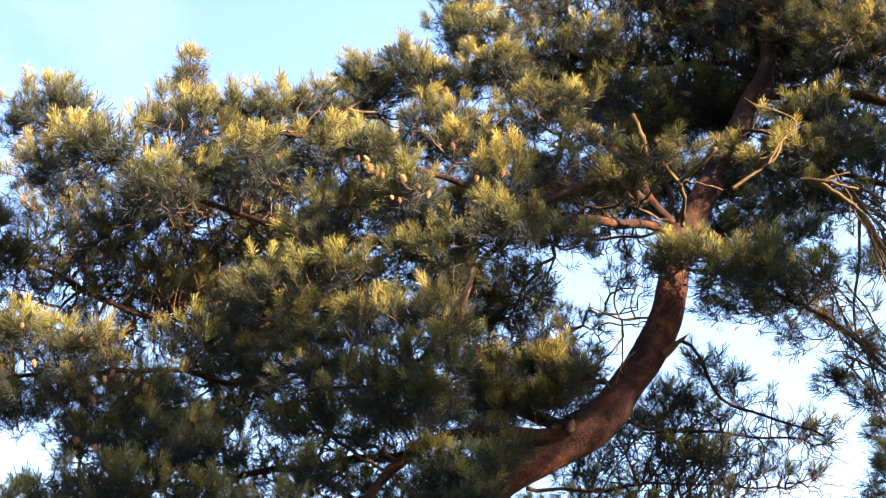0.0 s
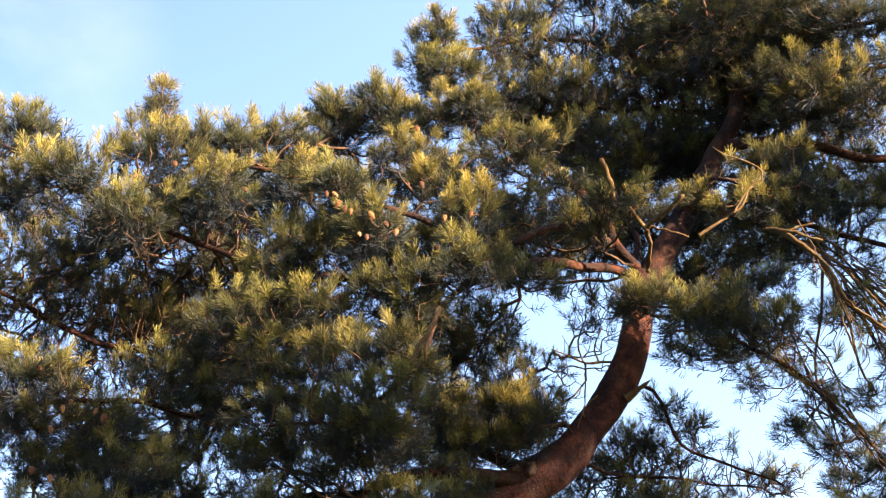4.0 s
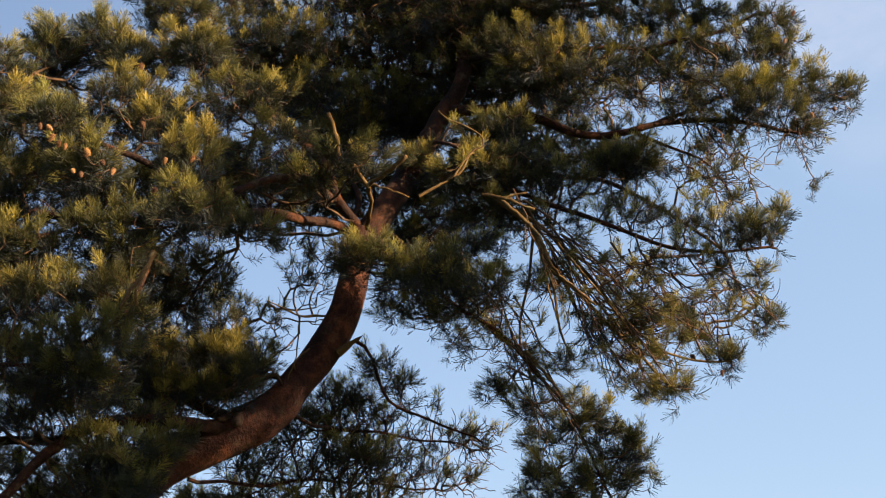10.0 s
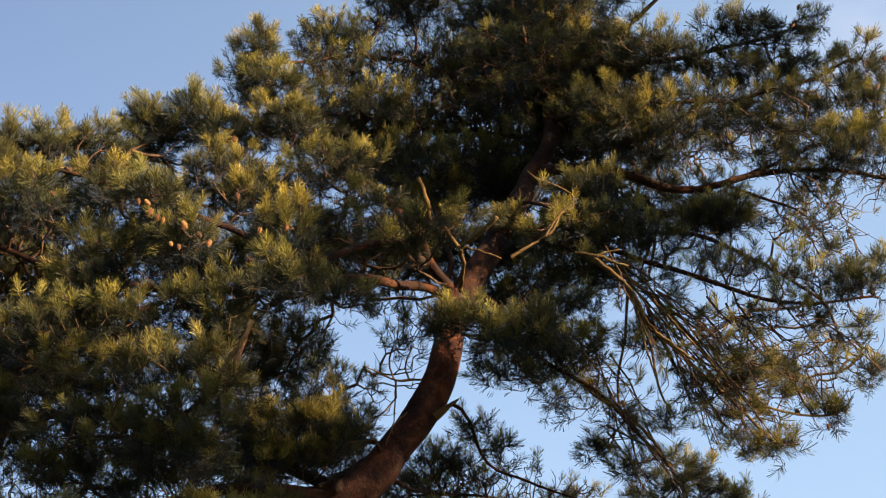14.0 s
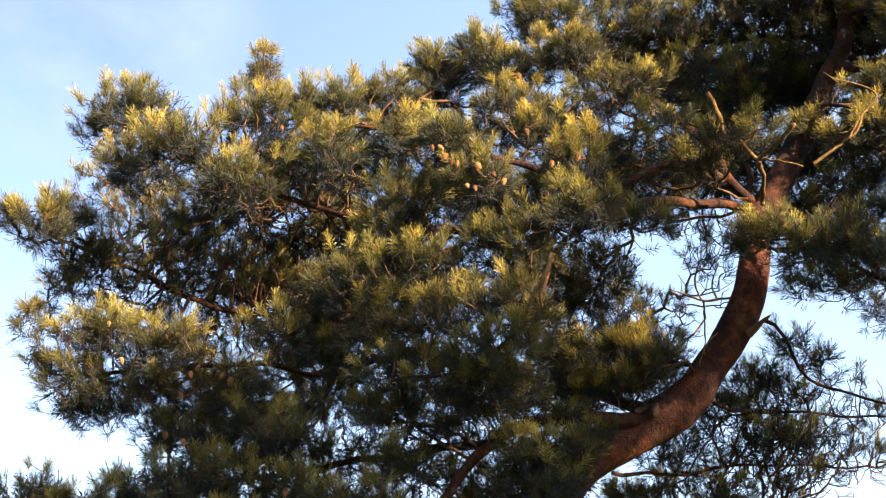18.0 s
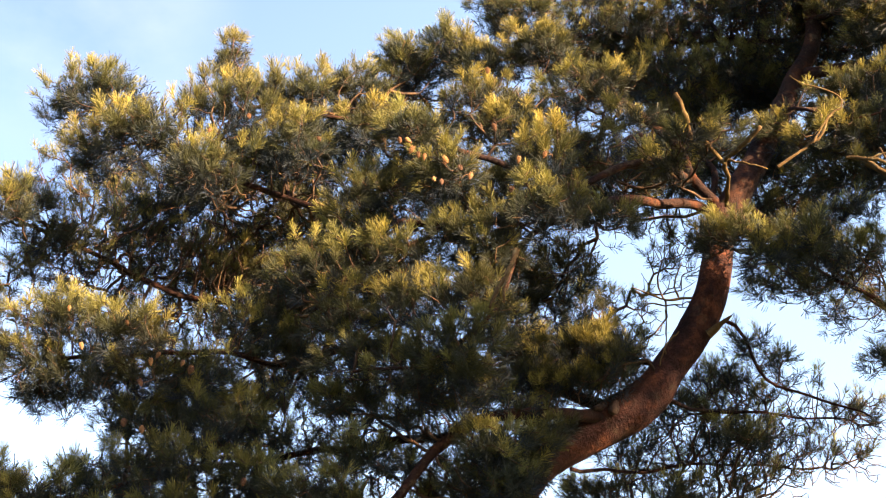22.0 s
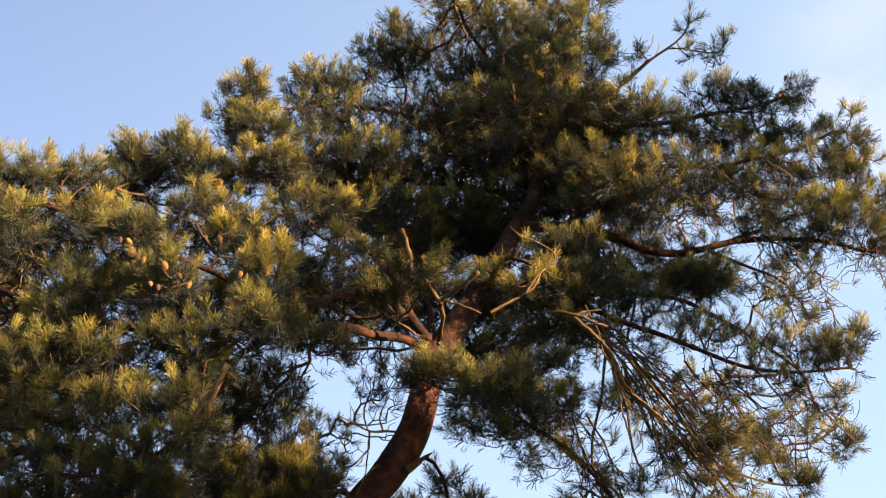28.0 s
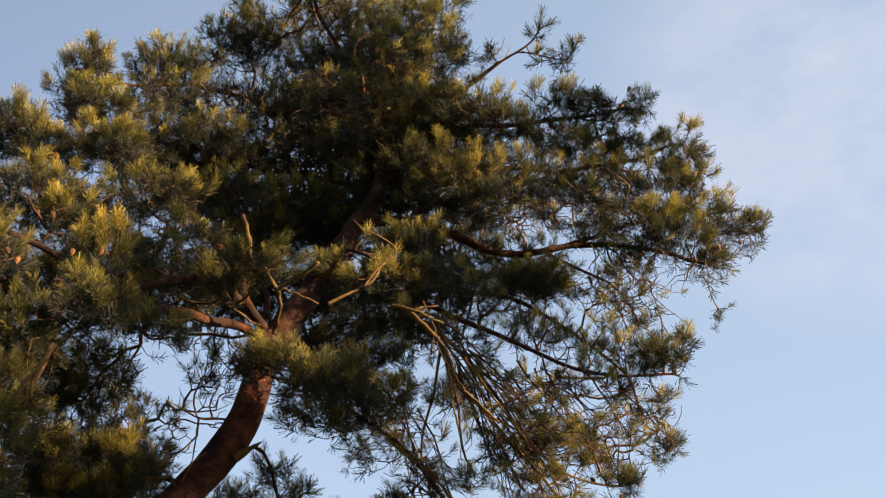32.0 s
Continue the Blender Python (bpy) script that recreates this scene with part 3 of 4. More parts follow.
limb(((-1.46, 6.3, 3.21), (-1.75, 6.44, 3.21), (-2.11, 6.55, 3.2), (-2.64, 6.55, 3.18), (-3.17, 6.42, 3.07), (-3.65, 6.17, 2.93), (-3.98, 5.95, 2.94)), 0.026, 0.01,
     ((-2.91, 6.22, 3.32, 0.47, 0.19, 1.1), (-2.6, 6.61, 3.49, 0.39, 0.15, -0.6), (-3.04, 6.08, 3.05, 0.37, 0.19, 1), (-2.62, 6.19, 2.95, 0.34, 0.17, 1), (-2.16, 5.98, 2.85, 0.26, 0.16, 1.1), (-1.94, 6.22, 3.06, 0.27, 0.16, 0.9), (-3.83, 5.73, 2.95, 0.17, 0.15, 1), (-3.6, 5.8, 2.86, 0.29, 0.14, 1), (-3.36, 5.88, 2.95, 0.18, 0.15, 1), (-3.22, 6.14, 3.33, 0.25, 0.17, 1), (-2.56, 6.51, 3.24, 0.38, 0.14, 0.8), (-2.99, 6.09, 2.78, 0.43, 0.15, 1), (-3.73, 5.76, 2.74, 0.28, 0.15, 1), (-3.31, 5.89, 2.68, 0.37, 0.15, 1), (-3.15, 6.9, 3.26, 0.45, 0.21, -0.9), (-2.65, 7.01, 3.25, 0.41, 0.2, -0.8), (-3.48, 6.7, 3.04, 0.41, 0.21, 0.9), (-2.9, 6.85, 2.9, 0.47, 0.17, 0.9), (-2.41, 6.86, 2.87, 0.39, 0.16, 0.7), (-1.92, 7.05, 3.2, 0.27, 0.17, -0.6)), 20)
limb(((-1.19, 6.89, 2.99), (-1.38, 6.67, 2.98), (-1.57, 6.49, 2.7), (-1.72, 6.47, 2.48), (-2.01, 6.42, 2.28)), 0.038, 0.02,
     ((-1.65, 6.6, 2.92, 0.16, 0.1, 0.8), (-1.46, 6.6, 2.77, 0.14, 0.1, 0.8), (-1.78, 6.6, 2.76, 0.18, 0.1, 0.8), (-1.33, 6.6, 2.99, 0.14, 0.08, 0.7), (-1.55, 6.6, 3.08, 0.16, 0.08, 0.7), (-1.8, 6.6, 3.05, 0.16, 0.1, 0.8), (-1.07, 6.45, 3.12, 0.11, 0.09, 1.2), (-1.12, 6.45, 2.99, 0.11, 0.09, 1.2), (-1.18, 6.45, 2.87, 0.1, 0.09, 1.2), (-1.22, 6.45, 3.1, 0.11, 0.09, 1.1), (-1.04, 6.45, 3.01, 0.07, 0.07, 1.1), (-2.46, 6.12, 2.67, 0.39, 0.15, 1), (-2.12, 6.19, 2.49, 0.44, 0.18, 1), (-1.63, 6.38, 2.49, 0.35, 0.18, 0.8), (-2.74, 6.05, 2.47, 0.48, 0.18, 1), (-3.3, 5.9, 2.45, 0.45, 0.18, 1)))
limb(((-0.64, 7.03, 3.4), (-1.12, 7.12, 3.66), (-1.79, 7.12, 3.86), (-2.47, 7, 4.08), (-2.99, 6.88, 4.21), (-3.4, 6.78, 4.31), (-3.76, 6.68, 4.49), (-4.16, 6.44, 4.68), (-4.41, 6.24, 4.79)), 0.041, 0.01,
     ((-4.63, 7.35, 5.57, 0.27, 0.19, 0.5), (-4.17, 7.35, 5.46, 0.27, 0.19, 0.5), (-3.7, 7.35, 5.44, 0.27, 0.19, 0.5), (-3.48, 7.35, 5.36, 0.27, 0.19, -0.6), (-3.03, 7.35, 5.34, 0.27, 0.19, 0.5), (-2.6, 7.35, 5.28, 0.27, 0.19, -0.6), (-4.38, 7.35, 5.3, 0.27, 0.19, 0.5), (-4.06, 7.35, 5.28, 0.27, 0.19, 0.5), (-3.56, 7.35, 5.18, 0.27, 0.19, -0.6), (-3.3, 7.35, 5.18, 0.27, 0.19, -0.6), (-2.79, 7.35, 5.12, 0.27, 0.19, 0.5), (-2.58, 7.35, 4.99, 0.27, 0.19, -0.6), (-4.51, 7.35, 5.02, 0.27, 0.19, -0.6), (-4.13, 7.35, 4.96, 0.27, 0.19, -0.6), (-3.73, 7.35, 4.95, 0.27, 0.19, -0.6), (-3.31, 7.35, 4.89, 0.27, 0.19, -0.6), (-3.05, 7.35, 4.8, 0.27, 0.19, 0.5), (-2.71, 7.35, 4.85, 0.27, 0.19, 0.5), (-4.39, 7.35, 4.71, 0.27, 0.19, -0.6), (-3.89, 7.35, 4.66, 0.27, 0.19, 0.5), (-3.54, 7.35, 4.62, 0.27, 0.19, 0.5), (-3.21, 7.35, 4.62, 0.27, 0.19, 0.5), (-2.79, 7.35, 4.61, 0.27, 0.19, -0.6), (-2.57, 7.35, 4.5, 0.27, 0.19, 0.5), (-4.43, 7.35, 4.5, 0.27, 0.19, -0.6), (-4.11, 7.35, 4.42, 0.27, 0.19, 0.5), (-3.66, 7.35, 4.42, 0.27, 0.19, 0.5), (-3.38, 7.35, 4.39, 0.27, 0.19, -0.6), (-2.93, 7.35, 4.38, 0.27, 0.19, 0.5), (-2.7, 7.35, 4.33, 0.27, 0.19, -0.6), (-3.91, 7.35, 4.27, 0.27, 0.19, 0.5), (-3.64, 7.35, 4.2, 0.27, 0.19, -0.6), (-3.28, 7.35, 4.18, 0.27, 0.19, 0.5), (-2.82, 7.35, 4.06, 0.27, 0.19, 0.5), (-2.43, 7.35, 4.06, 0.27, 0.19, -0.6),
      (-4.06, 5.87, 4.55, 0.24, 0.14, 0.9), (-3.97, 6.34, 4.56, 0.3, 0.2, 0.7), (-4, 6.11, 4.68, 0.21, 0.14, 0.7), (-3.83, 6.6, 4.39, 0.4, 0.22, -0.6), (-3.37, 6.84, 4.58, 0.4, 0.22, -0.85), (-2.9, 6.85, 4.41, 0.35, 0.21, -0.9), (-4.32, 6.33, 4.14, 0.14, 0.15, 0.9), (-4.14, 6.39, 4.36, 0.2, 0.14, 0.6), (-2.45, 6.95, 4.21, 0.38, 0.21, -0.6), (-1.97, 7.14, 4, 0.42, 0.21, -0.6), (-1.47, 7.21, 3.75, 0.37, 0.17, -0.7), (-2.89, 7.27, 4.84, 0.38, 0.19, 0.8), (-3.61, 6.88, 4.9, 0.41, 0.19, 0.8), (-2.07, 7.12, 4.33, 0.46, 0.28, 0.8), (-2.86, 7.07, 3.77, 0.42, 0.21, -0.6), (-1.81, 7.17, 3.42, 0.37, 0.17, -0.6), (-3.33, 6.85, 3.76, 0.39, 0.21, 0.9), (-2.96, 6.94, 3.54, 0.42, 0.17, 0.9), (-2.55, 7.03, 3.74, 0.38, 0.21, 0.8), (-2.15, 7.11, 3.65, 0.38, 0.21, -0.8), (-1.76, 7.27, 3.73, 0.35, 0.17, -0.8), (-1.35, 7.53, 3.98, 0.32, 0.21, 0.8), (-3.67, 6.86, 4.7, 0.41, 0.22, -1), (-3.2, 7.09, 4.42, 0.4, 0.2, -1), (-4.06, 6.63, 4.59, 0.33, 0.19, -0.9), (-3.41, 7.36, 4.78, 0.46, 0.23, 0.9), (-2.96, 7.47, 4.6, 0.42, 0.23, 0.9), (-2.51, 7.56, 4.66, 0.38, 0.23, 0.9), (-2.8, 7.4, 4.16, 0.41, 0.22, 0.8), (-4.21, 5.82, 4.63, 0.16, 0.08, 1), (-3.98, 5.9, 4.68, 0.17, 0.09, 1)))
limb(((-2.08, 6.92, 3.92), (-2.47, 6.43, 3.7), (-2.82, 6.14, 3.68), (-3.23, 5.92, 3.62), (-3.63, 5.79, 3.6)), 0.022, 0.01,
     ((-3.51, 5.73, 3.79, 0.3, 0.17, 1.1), (-3.1, 5.74, 3.68, 0.3, 0.18, 1.1), (-3.66, 5.79, 3.56, 0.24, 0.17, 1), (-3.28, 5.9, 3.5, 0.37, 0.17, 1), (-3.87, 5.82, 3.69, 0.15, 0.13, 0.8), (-2.91, 6.11, 3.55, 0.28, 0.19, 0.9), (-2.5, 6.32, 3.73, 0.32, 0.22, 0.8), (-3.67, 6, 3.46, 0.26, 0.13, 0.9), (-2.65, 6.18, 3.84, 0.28, 0.16, 0.7)), 40)
limb(((-0.72, 6.33, 4.4), (-0.96, 6.05, 4.17), (-1.08, 5.94, 3.96), (-1.17, 5.88, 3.75), (-1.36, 5.86, 3.54), (-1.59, 5.87, 3.42), (-1.91, 5.92, 3.44)), 0.019, 0.008,
     ((-1.59, 5.87, 3.78, 0.24, 0.19, 1), (-1.34, 5.81, 3.52, 0.25, 0.19, 1.1), (-1.17, 5.93, 3.66, 0.17, 0.17, 0.7), (-1.57, 5.88, 3.42, 0.28, 0.17, 1), (-1.88, 6.03, 3.58, 0.26, 0.18, 1), (-1.3, 5.92, 3.82, 0.23, 0.17, 0.9), (-1.29, 5.81, 3.35, 0.17, 0.14, 1)), 45)
limb(((-1.5, 6.3, 4.38), (-1.75, 6.05, 4.15), (-1.98, 5.96, 3.98), (-2.21, 6.07, 3.82)), 0.015, 0.008,
     ((-2.11, 5.99, 4.04, 0.27, 0.24, 1.1), (-2.51, 6.52, 4.07, 0.26, 0.23, 1), (-1.96, 6.01, 4.26, 0.24, 0.18, 1), (-1.7, 5.96, 4.04, 0.27, 0.18, 1), (-1.99, 6.01, 3.78, 0.27, 0.18, 1)), 25)
limb(((-0.38, 7.04, 3.67), (-0.66, 7.18, 3.8), (-0.92, 7.27, 3.93), (-1.21, 7.34, 3.84)), 0.017, 0.008,
     ((-1.03, 6.75, 3.49, 0.16, 0.09, 1), (-0.87, 6.75, 3.54, 0.16, 0.09, 1), (-0.71, 6.75, 3.58, 0.15, 0.09, 1), (-1.16, 6.75, 3.41, 0.16, 0.08, 0.9), (-0.61, 6.75, 3.7, 0.13, 0.1, 1), (-0.76, 6.75, 3.73, 0.14, 0.1, 1), (-0.86, 7.27, 4.17, 0.21, 0.19, 1.1), (-1.03, 7.26, 3.86, 0.34, 0.19, 1), (-0.69, 7.28, 3.94, 0.19, 0.17, 0.9), (-0.56, 7.49, 4.21, 0.18, 0.18, -0.6), (-1.27, 7.33, 3.98, 0.28, 0.21, 1), (-0.89, 7.47, 3.77, 0.31, 0.14, 0.8), (-0.37, 7.59, 4.56, 0.22, 0.29, -0.6), (-1.08, 7.55, 3.81, 0.32, 0.18, -1), (-0.75, 7.48, 3.87, 0.24, 0.21, -0.9), (-1.45, 7.42, 3.67, 0.28, 0.14, 0.9), (-1.2, 7.64, 3.7, 0.29, 0.14, -0.8), (-0.91, 6.81, 3.56, 0.25, 0.13, -0.9), (-1.18, 6.74, 3.59, 0.25, 0.14, 0.8), (-1.02, 6.6, 3.26, 0.18, 0.09, 0.8), (-0.91, 6.86, 3.77, 0.26, 0.16, 1), (-0.66, 7.18, 3.77, 0.17, 0.15, 0.9)))
# four leafy limbs in the pale dead-wood bark: sunlight put into their colour
limb(((0.44, 7.19, 5.09), (0.79, 6.87, 4.77), (0.98, 6.76, 4.48), (1.07, 6.75, 4.27), (1.2, 6.74, 4.13), (1.46, 6.81, 3.88), (1.71, 6.87, 3.63)), 0.021, 0.008,
     ((1.74, 6.87, 3.6, 0.16, 0.09, 0.9), (1.56, 6.9, 3.74, 0.2, 0.15, 0.5), (1.34, 6.82, 3.95, 0.29, 0.23, -0.6), (1.64, 6.88, 3.94, 0.27, 0.17, -0.6), (1.03, 6.85, 4.17, 0.2, 0.13, -0.6)), bark=DEAD_BARK)
limb(((0.79, 6.87, 4.77), (1.13, 6.84, 4.49), (1.26, 6.83, 4.3), (1.46, 6.91, 4.05), (1.6, 6.89, 3.84), (2.1, 6.91, 3.78)), 0.013, 0.006,
     ((2.09, 6.92, 3.81, 0.13, 0.13, 0.9), (1.69, 6.88, 4.11, 0.3, 0.18, -0.6), (1.93, 6.94, 4.06, 0.24, 0.17, -0.6)), bark=DEAD_BARK)
limb(((0.98, 6.76, 4.48), (1.02, 6.7, 4.25), (1.07, 6.65, 3.96), (1.13, 6.64, 3.73)), 0.011, 0.006,
     ((1.13, 6.64, 3.69, 0.16, 0.13, 0.4), (1.03, 6.85, 4.31, 0.13, 0.12, 0.8)), bark=DEAD_BARK)
limb(((0.97, 6.81, 4.56), (0.94, 6.86, 4.31), (0.9, 6.92, 4.05), (0.91, 6.96, 3.8)), 0.01, 0.006,
     ((0.89, 6.97, 3.8, 0.16, 0.16, 0.35), (0.72, 6.98, 3.63, 0.15, 0.08, 0.8), (0.69, 6.88, 3.9, 0.19, 0.13, 0.5)), bark=DEAD_BARK)
limb(((0.15, 7.05, 4.61), (0.37, 6.89, 4.25), (0.65, 6.78, 3.95), (0.87, 6.77, 3.78), (1, 6.76, 3.6), (1.13, 6.74, 3.4), (1.29, 6.83, 3.17), (1.33, 6.82, 2.98)), 0.018, 0.007,
     ((0.52, 6.95, 4.51, 0.16, 0.1, 0.8), (0.7, 6.95, 4.48, 0.16, 0.1, 0.7), (0.81, 6.95, 4.34, 0.14, 0.1, 0.6), (0.35, 6.95, 4.4, 0.14, 0.1, 0.8), (0.55, 6.59, 4.09, 0.31, 0.14, 0.85), (0.3, 6.7, 3.99, 0.25, 0.12, 0.77), (-0, 6.5, 4.22, 0.23, 0.14, 0.85), (0.36, 6.59, 4.24, 0.28, 0.14, 0.85), (1.22, 6.73, 3.4, 0.24, 0.14, 0.77), (1.41, 6.81, 3.26, 0.22, 0.14, 0.85), (1.03, 6.75, 3.28, 0.2, 0.14, 0.51), (0.93, 6.76, 3.09, 0.14, 0.14, 0.68), (1.22, 6.84, 3.08, 0.28, 0.14, 0.85), (1.5, 6.9, 3.14, 0.14, 0.13, 0.85), (0.89, 6.77, 3.47, 0.13, 0.11, 0.68), (0.49, 6.79, 3.87, 0.1, 0.08, 0.51), (1.09, 6.85, 2.93, 0.35, 0.14, 0.85), (-0.02, 6.45, 4.23, 0.19, 0.14, 1.02), (0.17, 6.5, 4.1, 0.19, 0.12, 0.85)), 20)
limb(((0.56, 7.29, 5.38), (0.88, 7.04, 4.91), (1.28, 6.98, 4.73), (1.7, 6.93, 4.56), (2.12, 6.96, 4.47), (2.48, 7, 4.52)), 0.022, 0.008,
     ((2.38, 6.95, 4.61, 0.12, 0.1, 0.8), (2.1, 6.95, 4.38, 0.14, 0.1, 0.7), (1.54, 6.95, 3.97, 0.12, 0.1, 0.6), (2.35, 6.95, 4.32, 0.1, 0.08, 0.7), (1.52, 7, 5.05, 0.26, 0.14, 0.85), (1.08, 7, 4.93, 0.39, 0.14, 0.85), (0.74, 7, 4.75, 0.34, 0.15, 0.85), (1.21, 7, 4.7, 0.31, 0.11, 0.59), (1.64, 7, 4.78, 0.28, 0.14, 0.51), (1.73, 7, 4.67, 0.35, 0.14, -0.51), (2.08, 7, 4.67, 0.34, 0.14, 0.51), (2.28, 6.78, 4.52, 0.19, 0.14, 0.68), (2.47, 6.84, 4.66, 0.11, 0.11, 0.68), (1.82, 6.76, 4.35, 0.33, 0.15, -0.51)))
limb(((0.67, 7.33, 5.53), (1.15, 7.65, 5.36), (1.75, 7.78, 5.26), (2.3, 7.8, 4.9), (2.55, 7.76, 4.43)), 0.022, 0.008,
     ((2.36, 7.79, 5.44, 0.32, 0.14, -0.6), (2.36, 7.48, 4.41, 0.3, 0.19, -0.6), (2.48, 7.36, 4.19, 0.16, 0.12, 0.8), (2.02, 7.64, 4.31, 0.37, 0.19, -0.6), (1.73, 7.89, 4.72, 0.42, 0.23, -0.6), (2.06, 7.33, 4.05, 0.14, 0.11, 0.8), (0.45, 8.09, 5.44, 0.36, 0.2, 0.9), (0.91, 7.97, 5.09, 0.43, 0.16, 0.7)))
limb(((-0.07, 7, 3.93), (0.03, 7.1, 3.82), (0.15, 7.2, 3.63), (0.38, 7.29, 3.55), (0.69, 7.38, 3.42)), 0.012, 0.006,
     ((0.02, 7.2, 3.84, 0.17, 0.12, 0.6), (0.18, 7.3, 3.73, 0.17, 0.14, 0.7)))
limb(((-0.47, 7.09, 3.55), (-0.19, 7.6, 3.55), (0.27, 7.9, 3.57), (0.63, 7.98, 3.55)), 0.013, 0.006,
     ((-0.16, 7.9, 3.64, 0.29, 0.18, -0.6), (0.27, 7.9, 3.71, 0.33, 0.16, -0.7), (0.6, 7.99, 3.62, 0.28, 0.18, -0.9), (0.74, 7.98, 3.59, 0.17, 0.17, -0.9), (0.06, 8.1, 3.54, 0.37, 0.17, -0.7), (-0.3, 7.7, 3.84, 0.21, 0.14, -0.8), (-0.02, 7.9, 3.79, 0.33, 0.16, -0.9), (-0.3, 7.8, 3.62, 0.29, 0.14, -0.7), (-0.51, 7.79, 3.51, 0.21, 0.13, -0.6)))
limb(((-0.98, 7.06, 3.14), (-0.69, 7.58, 3.22), (-0.3, 8, 3.34), (0.13, 8.2, 3.34), (0.5, 8.29, 3.32)), 0.012, 0.006,
     ((-0.3, 8.1, 3.4, 0.33, 0.17, -0.6), (0.28, 8.2, 3.42, 0.37, 0.17, -0.8), (0.64, 8.18, 3.37, 0.22, 0.15, -0.9), (-0.76, 7.98, 3.34, 0.33, 0.15, -0.6), (-0.02, 8.2, 3.27, 0.45, 0.15, -0.7)))
limb(((0.6, 7.52, 6.3), (0.03, 7.9, 6.72), (-0.6, 7.9, 6.95), (-1.18, 7.5, 6.62), (-1.45, 7.37, 6.5)), 0.022, 0.01,
     ((-0.43, 7.9, 7.36, 0.35, 0.24, 1), (-0.99, 7.7, 7, 0.23, 0.23, 1), (-1.28, 6.93, 6.34, 0.21, 0.19, 1), (-0.74, 7.75, 6.99, 0.25, 0.23, 0.9), (-0.82, 7.75, 6.69, 0.41, 0.24, 1), (-1.15, 6.84, 6, 0.29, 0.18, 1), (-0.32, 7.75, 6.79, 0.45, 0.24, -0.85), (-0.4, 7.9, 7.69, 0.12, 0.16, 1), (-1.26, 6.93, 6.52, 0.08, 0.11, 1), (-1.34, 6.82, 6.11, 0.18, 0.13, 1)))
limb(((0.6, 7.5, 5.98), (0.35, 7.85, 6.22), (-0.08, 8.0, 6.35), (-0.6, 7.95, 6.44), (-1.05, 7.6, 6.3)), 0.02, 0.01,
     ((-0.8, 7.75, 6.39, 0.37, 0.24, 0.8), (-0.47, 7.75, 6.36, 0.4, 0.25, 0.8), (-0.07, 7.75, 6.46, 0.41, 0.24, -0.85), (0.25, 7.75, 6.5, 0.37, 0.24, -0.85), (-1.03, 7.7, 6.22, 0.28, 0.21, 0.8), (0.53, 7.75, 6.18, 0.36, 0.2, -0.85), (0.62, 7.75, 6.55, 0.33, 0.25, -0.85)))
limb(((0.56, 7.49, 6.49), (0.98, 7.31, 6.42), (1.47, 7.21, 6.41), (1.92, 7.15, 6.45), (2.4, 7.17, 6.58)), 0.026, 0.01,
     ((0.85, 7.45, 6.5, 0.34, 0.24, 1.1), (1.2, 7.35, 6.45, 0.34, 0.24, 1.1), (0.78, 7.6, 6.15, 0.34, 0.22, 1), (1.15, 7.5, 6.12, 0.34, 0.2, 1), (0.72, 7.6, 6.85, 0.34, 0.24, 1), (0.6, 7.45, 7.1, 0.34, 0.26, 1.1), (0.32, 7.55, 6.72, 0.34, 0.24, 1.1), (0.9, 7.38, 6.98, 0.3, 0.24, 1), (0.3, 7.7, 7.1, 0.34, 0.24, 1), (0.45, 7.4, 6.3, 0.3, 0.2, 0.7), (0.2, 7.75, 6.4, 0.3, 0.2, -0.6), (0.55, 7.55, 6, 0.3, 0.2, 0.6), (1.28, 6.83, 6.2, 0.31, 0.2, 0.75), (1.78, 6.86, 6.37, 0.25, 0.12, 0.68), (2.02, 6.83, 6.34, 0.3, 0.14, 0.68), (2.32, 6.87, 6.42, 0.12, 0.12, 0.68), (1.71, 7, 6.15, 0.36, 0.19, 0.75), (2.11, 7, 6.15, 0.36, 0.19, 0.68)))
limb(((0.61, 7.44, 6.08), (0.97, 7.11, 5.89), (1.36, 7.02, 5.89), (1.82, 6.96, 5.9), (2.28, 6.98, 6.05), (2.65, 7.01, 6.21)), 0.022, 0.01,
     ((2.63, 7, 6.18, 0.2, 0.22, 0.66), (2.27, 7, 5.88, 0.42, 0.21, 0.66), (1.68, 7, 5.84, 0.41, 0.19, 0.66), (1.21, 7, 5.92, 0.41, 0.19, 0.59), (1.88, 6.75, 5.53, 0.43, 0.16, 0.53), (0.97, 7, 6.13, 0.34, 0.21, 0.66), (1.16, 7, 5.62, 0.36, 0.16, 0.59), (0.85, 7.75, 6.04, 0.32, 0.18, -0.85), (1.25, 6.83, 5.69, 0.39, 0.18, 0.59), (1.05, 7, 5.66, 0.29, 0.16, 0.59), (0.9, 6.86, 5.83, 0.29, 0.18, 0.59)))
limb(((0.47, 7.49, 6.87), (0.2, 7.4, 7.2), (0.06, 7.4, 7.67), (0.01, 7.4, 8)), 0.019, 0.008,
     ((-0.01, 7.4, 7.67, 0.21, 0.26, 0.8), (0.13, 7.9, 7.69, 0.35, 0.24, 0.8), (-0.18, 7.9, 7.42, 0.35, 0.22, 0.8), (0.05, 7.4, 7.97, 0.11, 0.13, 0.8), (0.32, 7.3, 7.49, 0.23, 0.17, 0.8), (0.4, 7.29, 7.23, 0.29, 0.2, 0.8)))
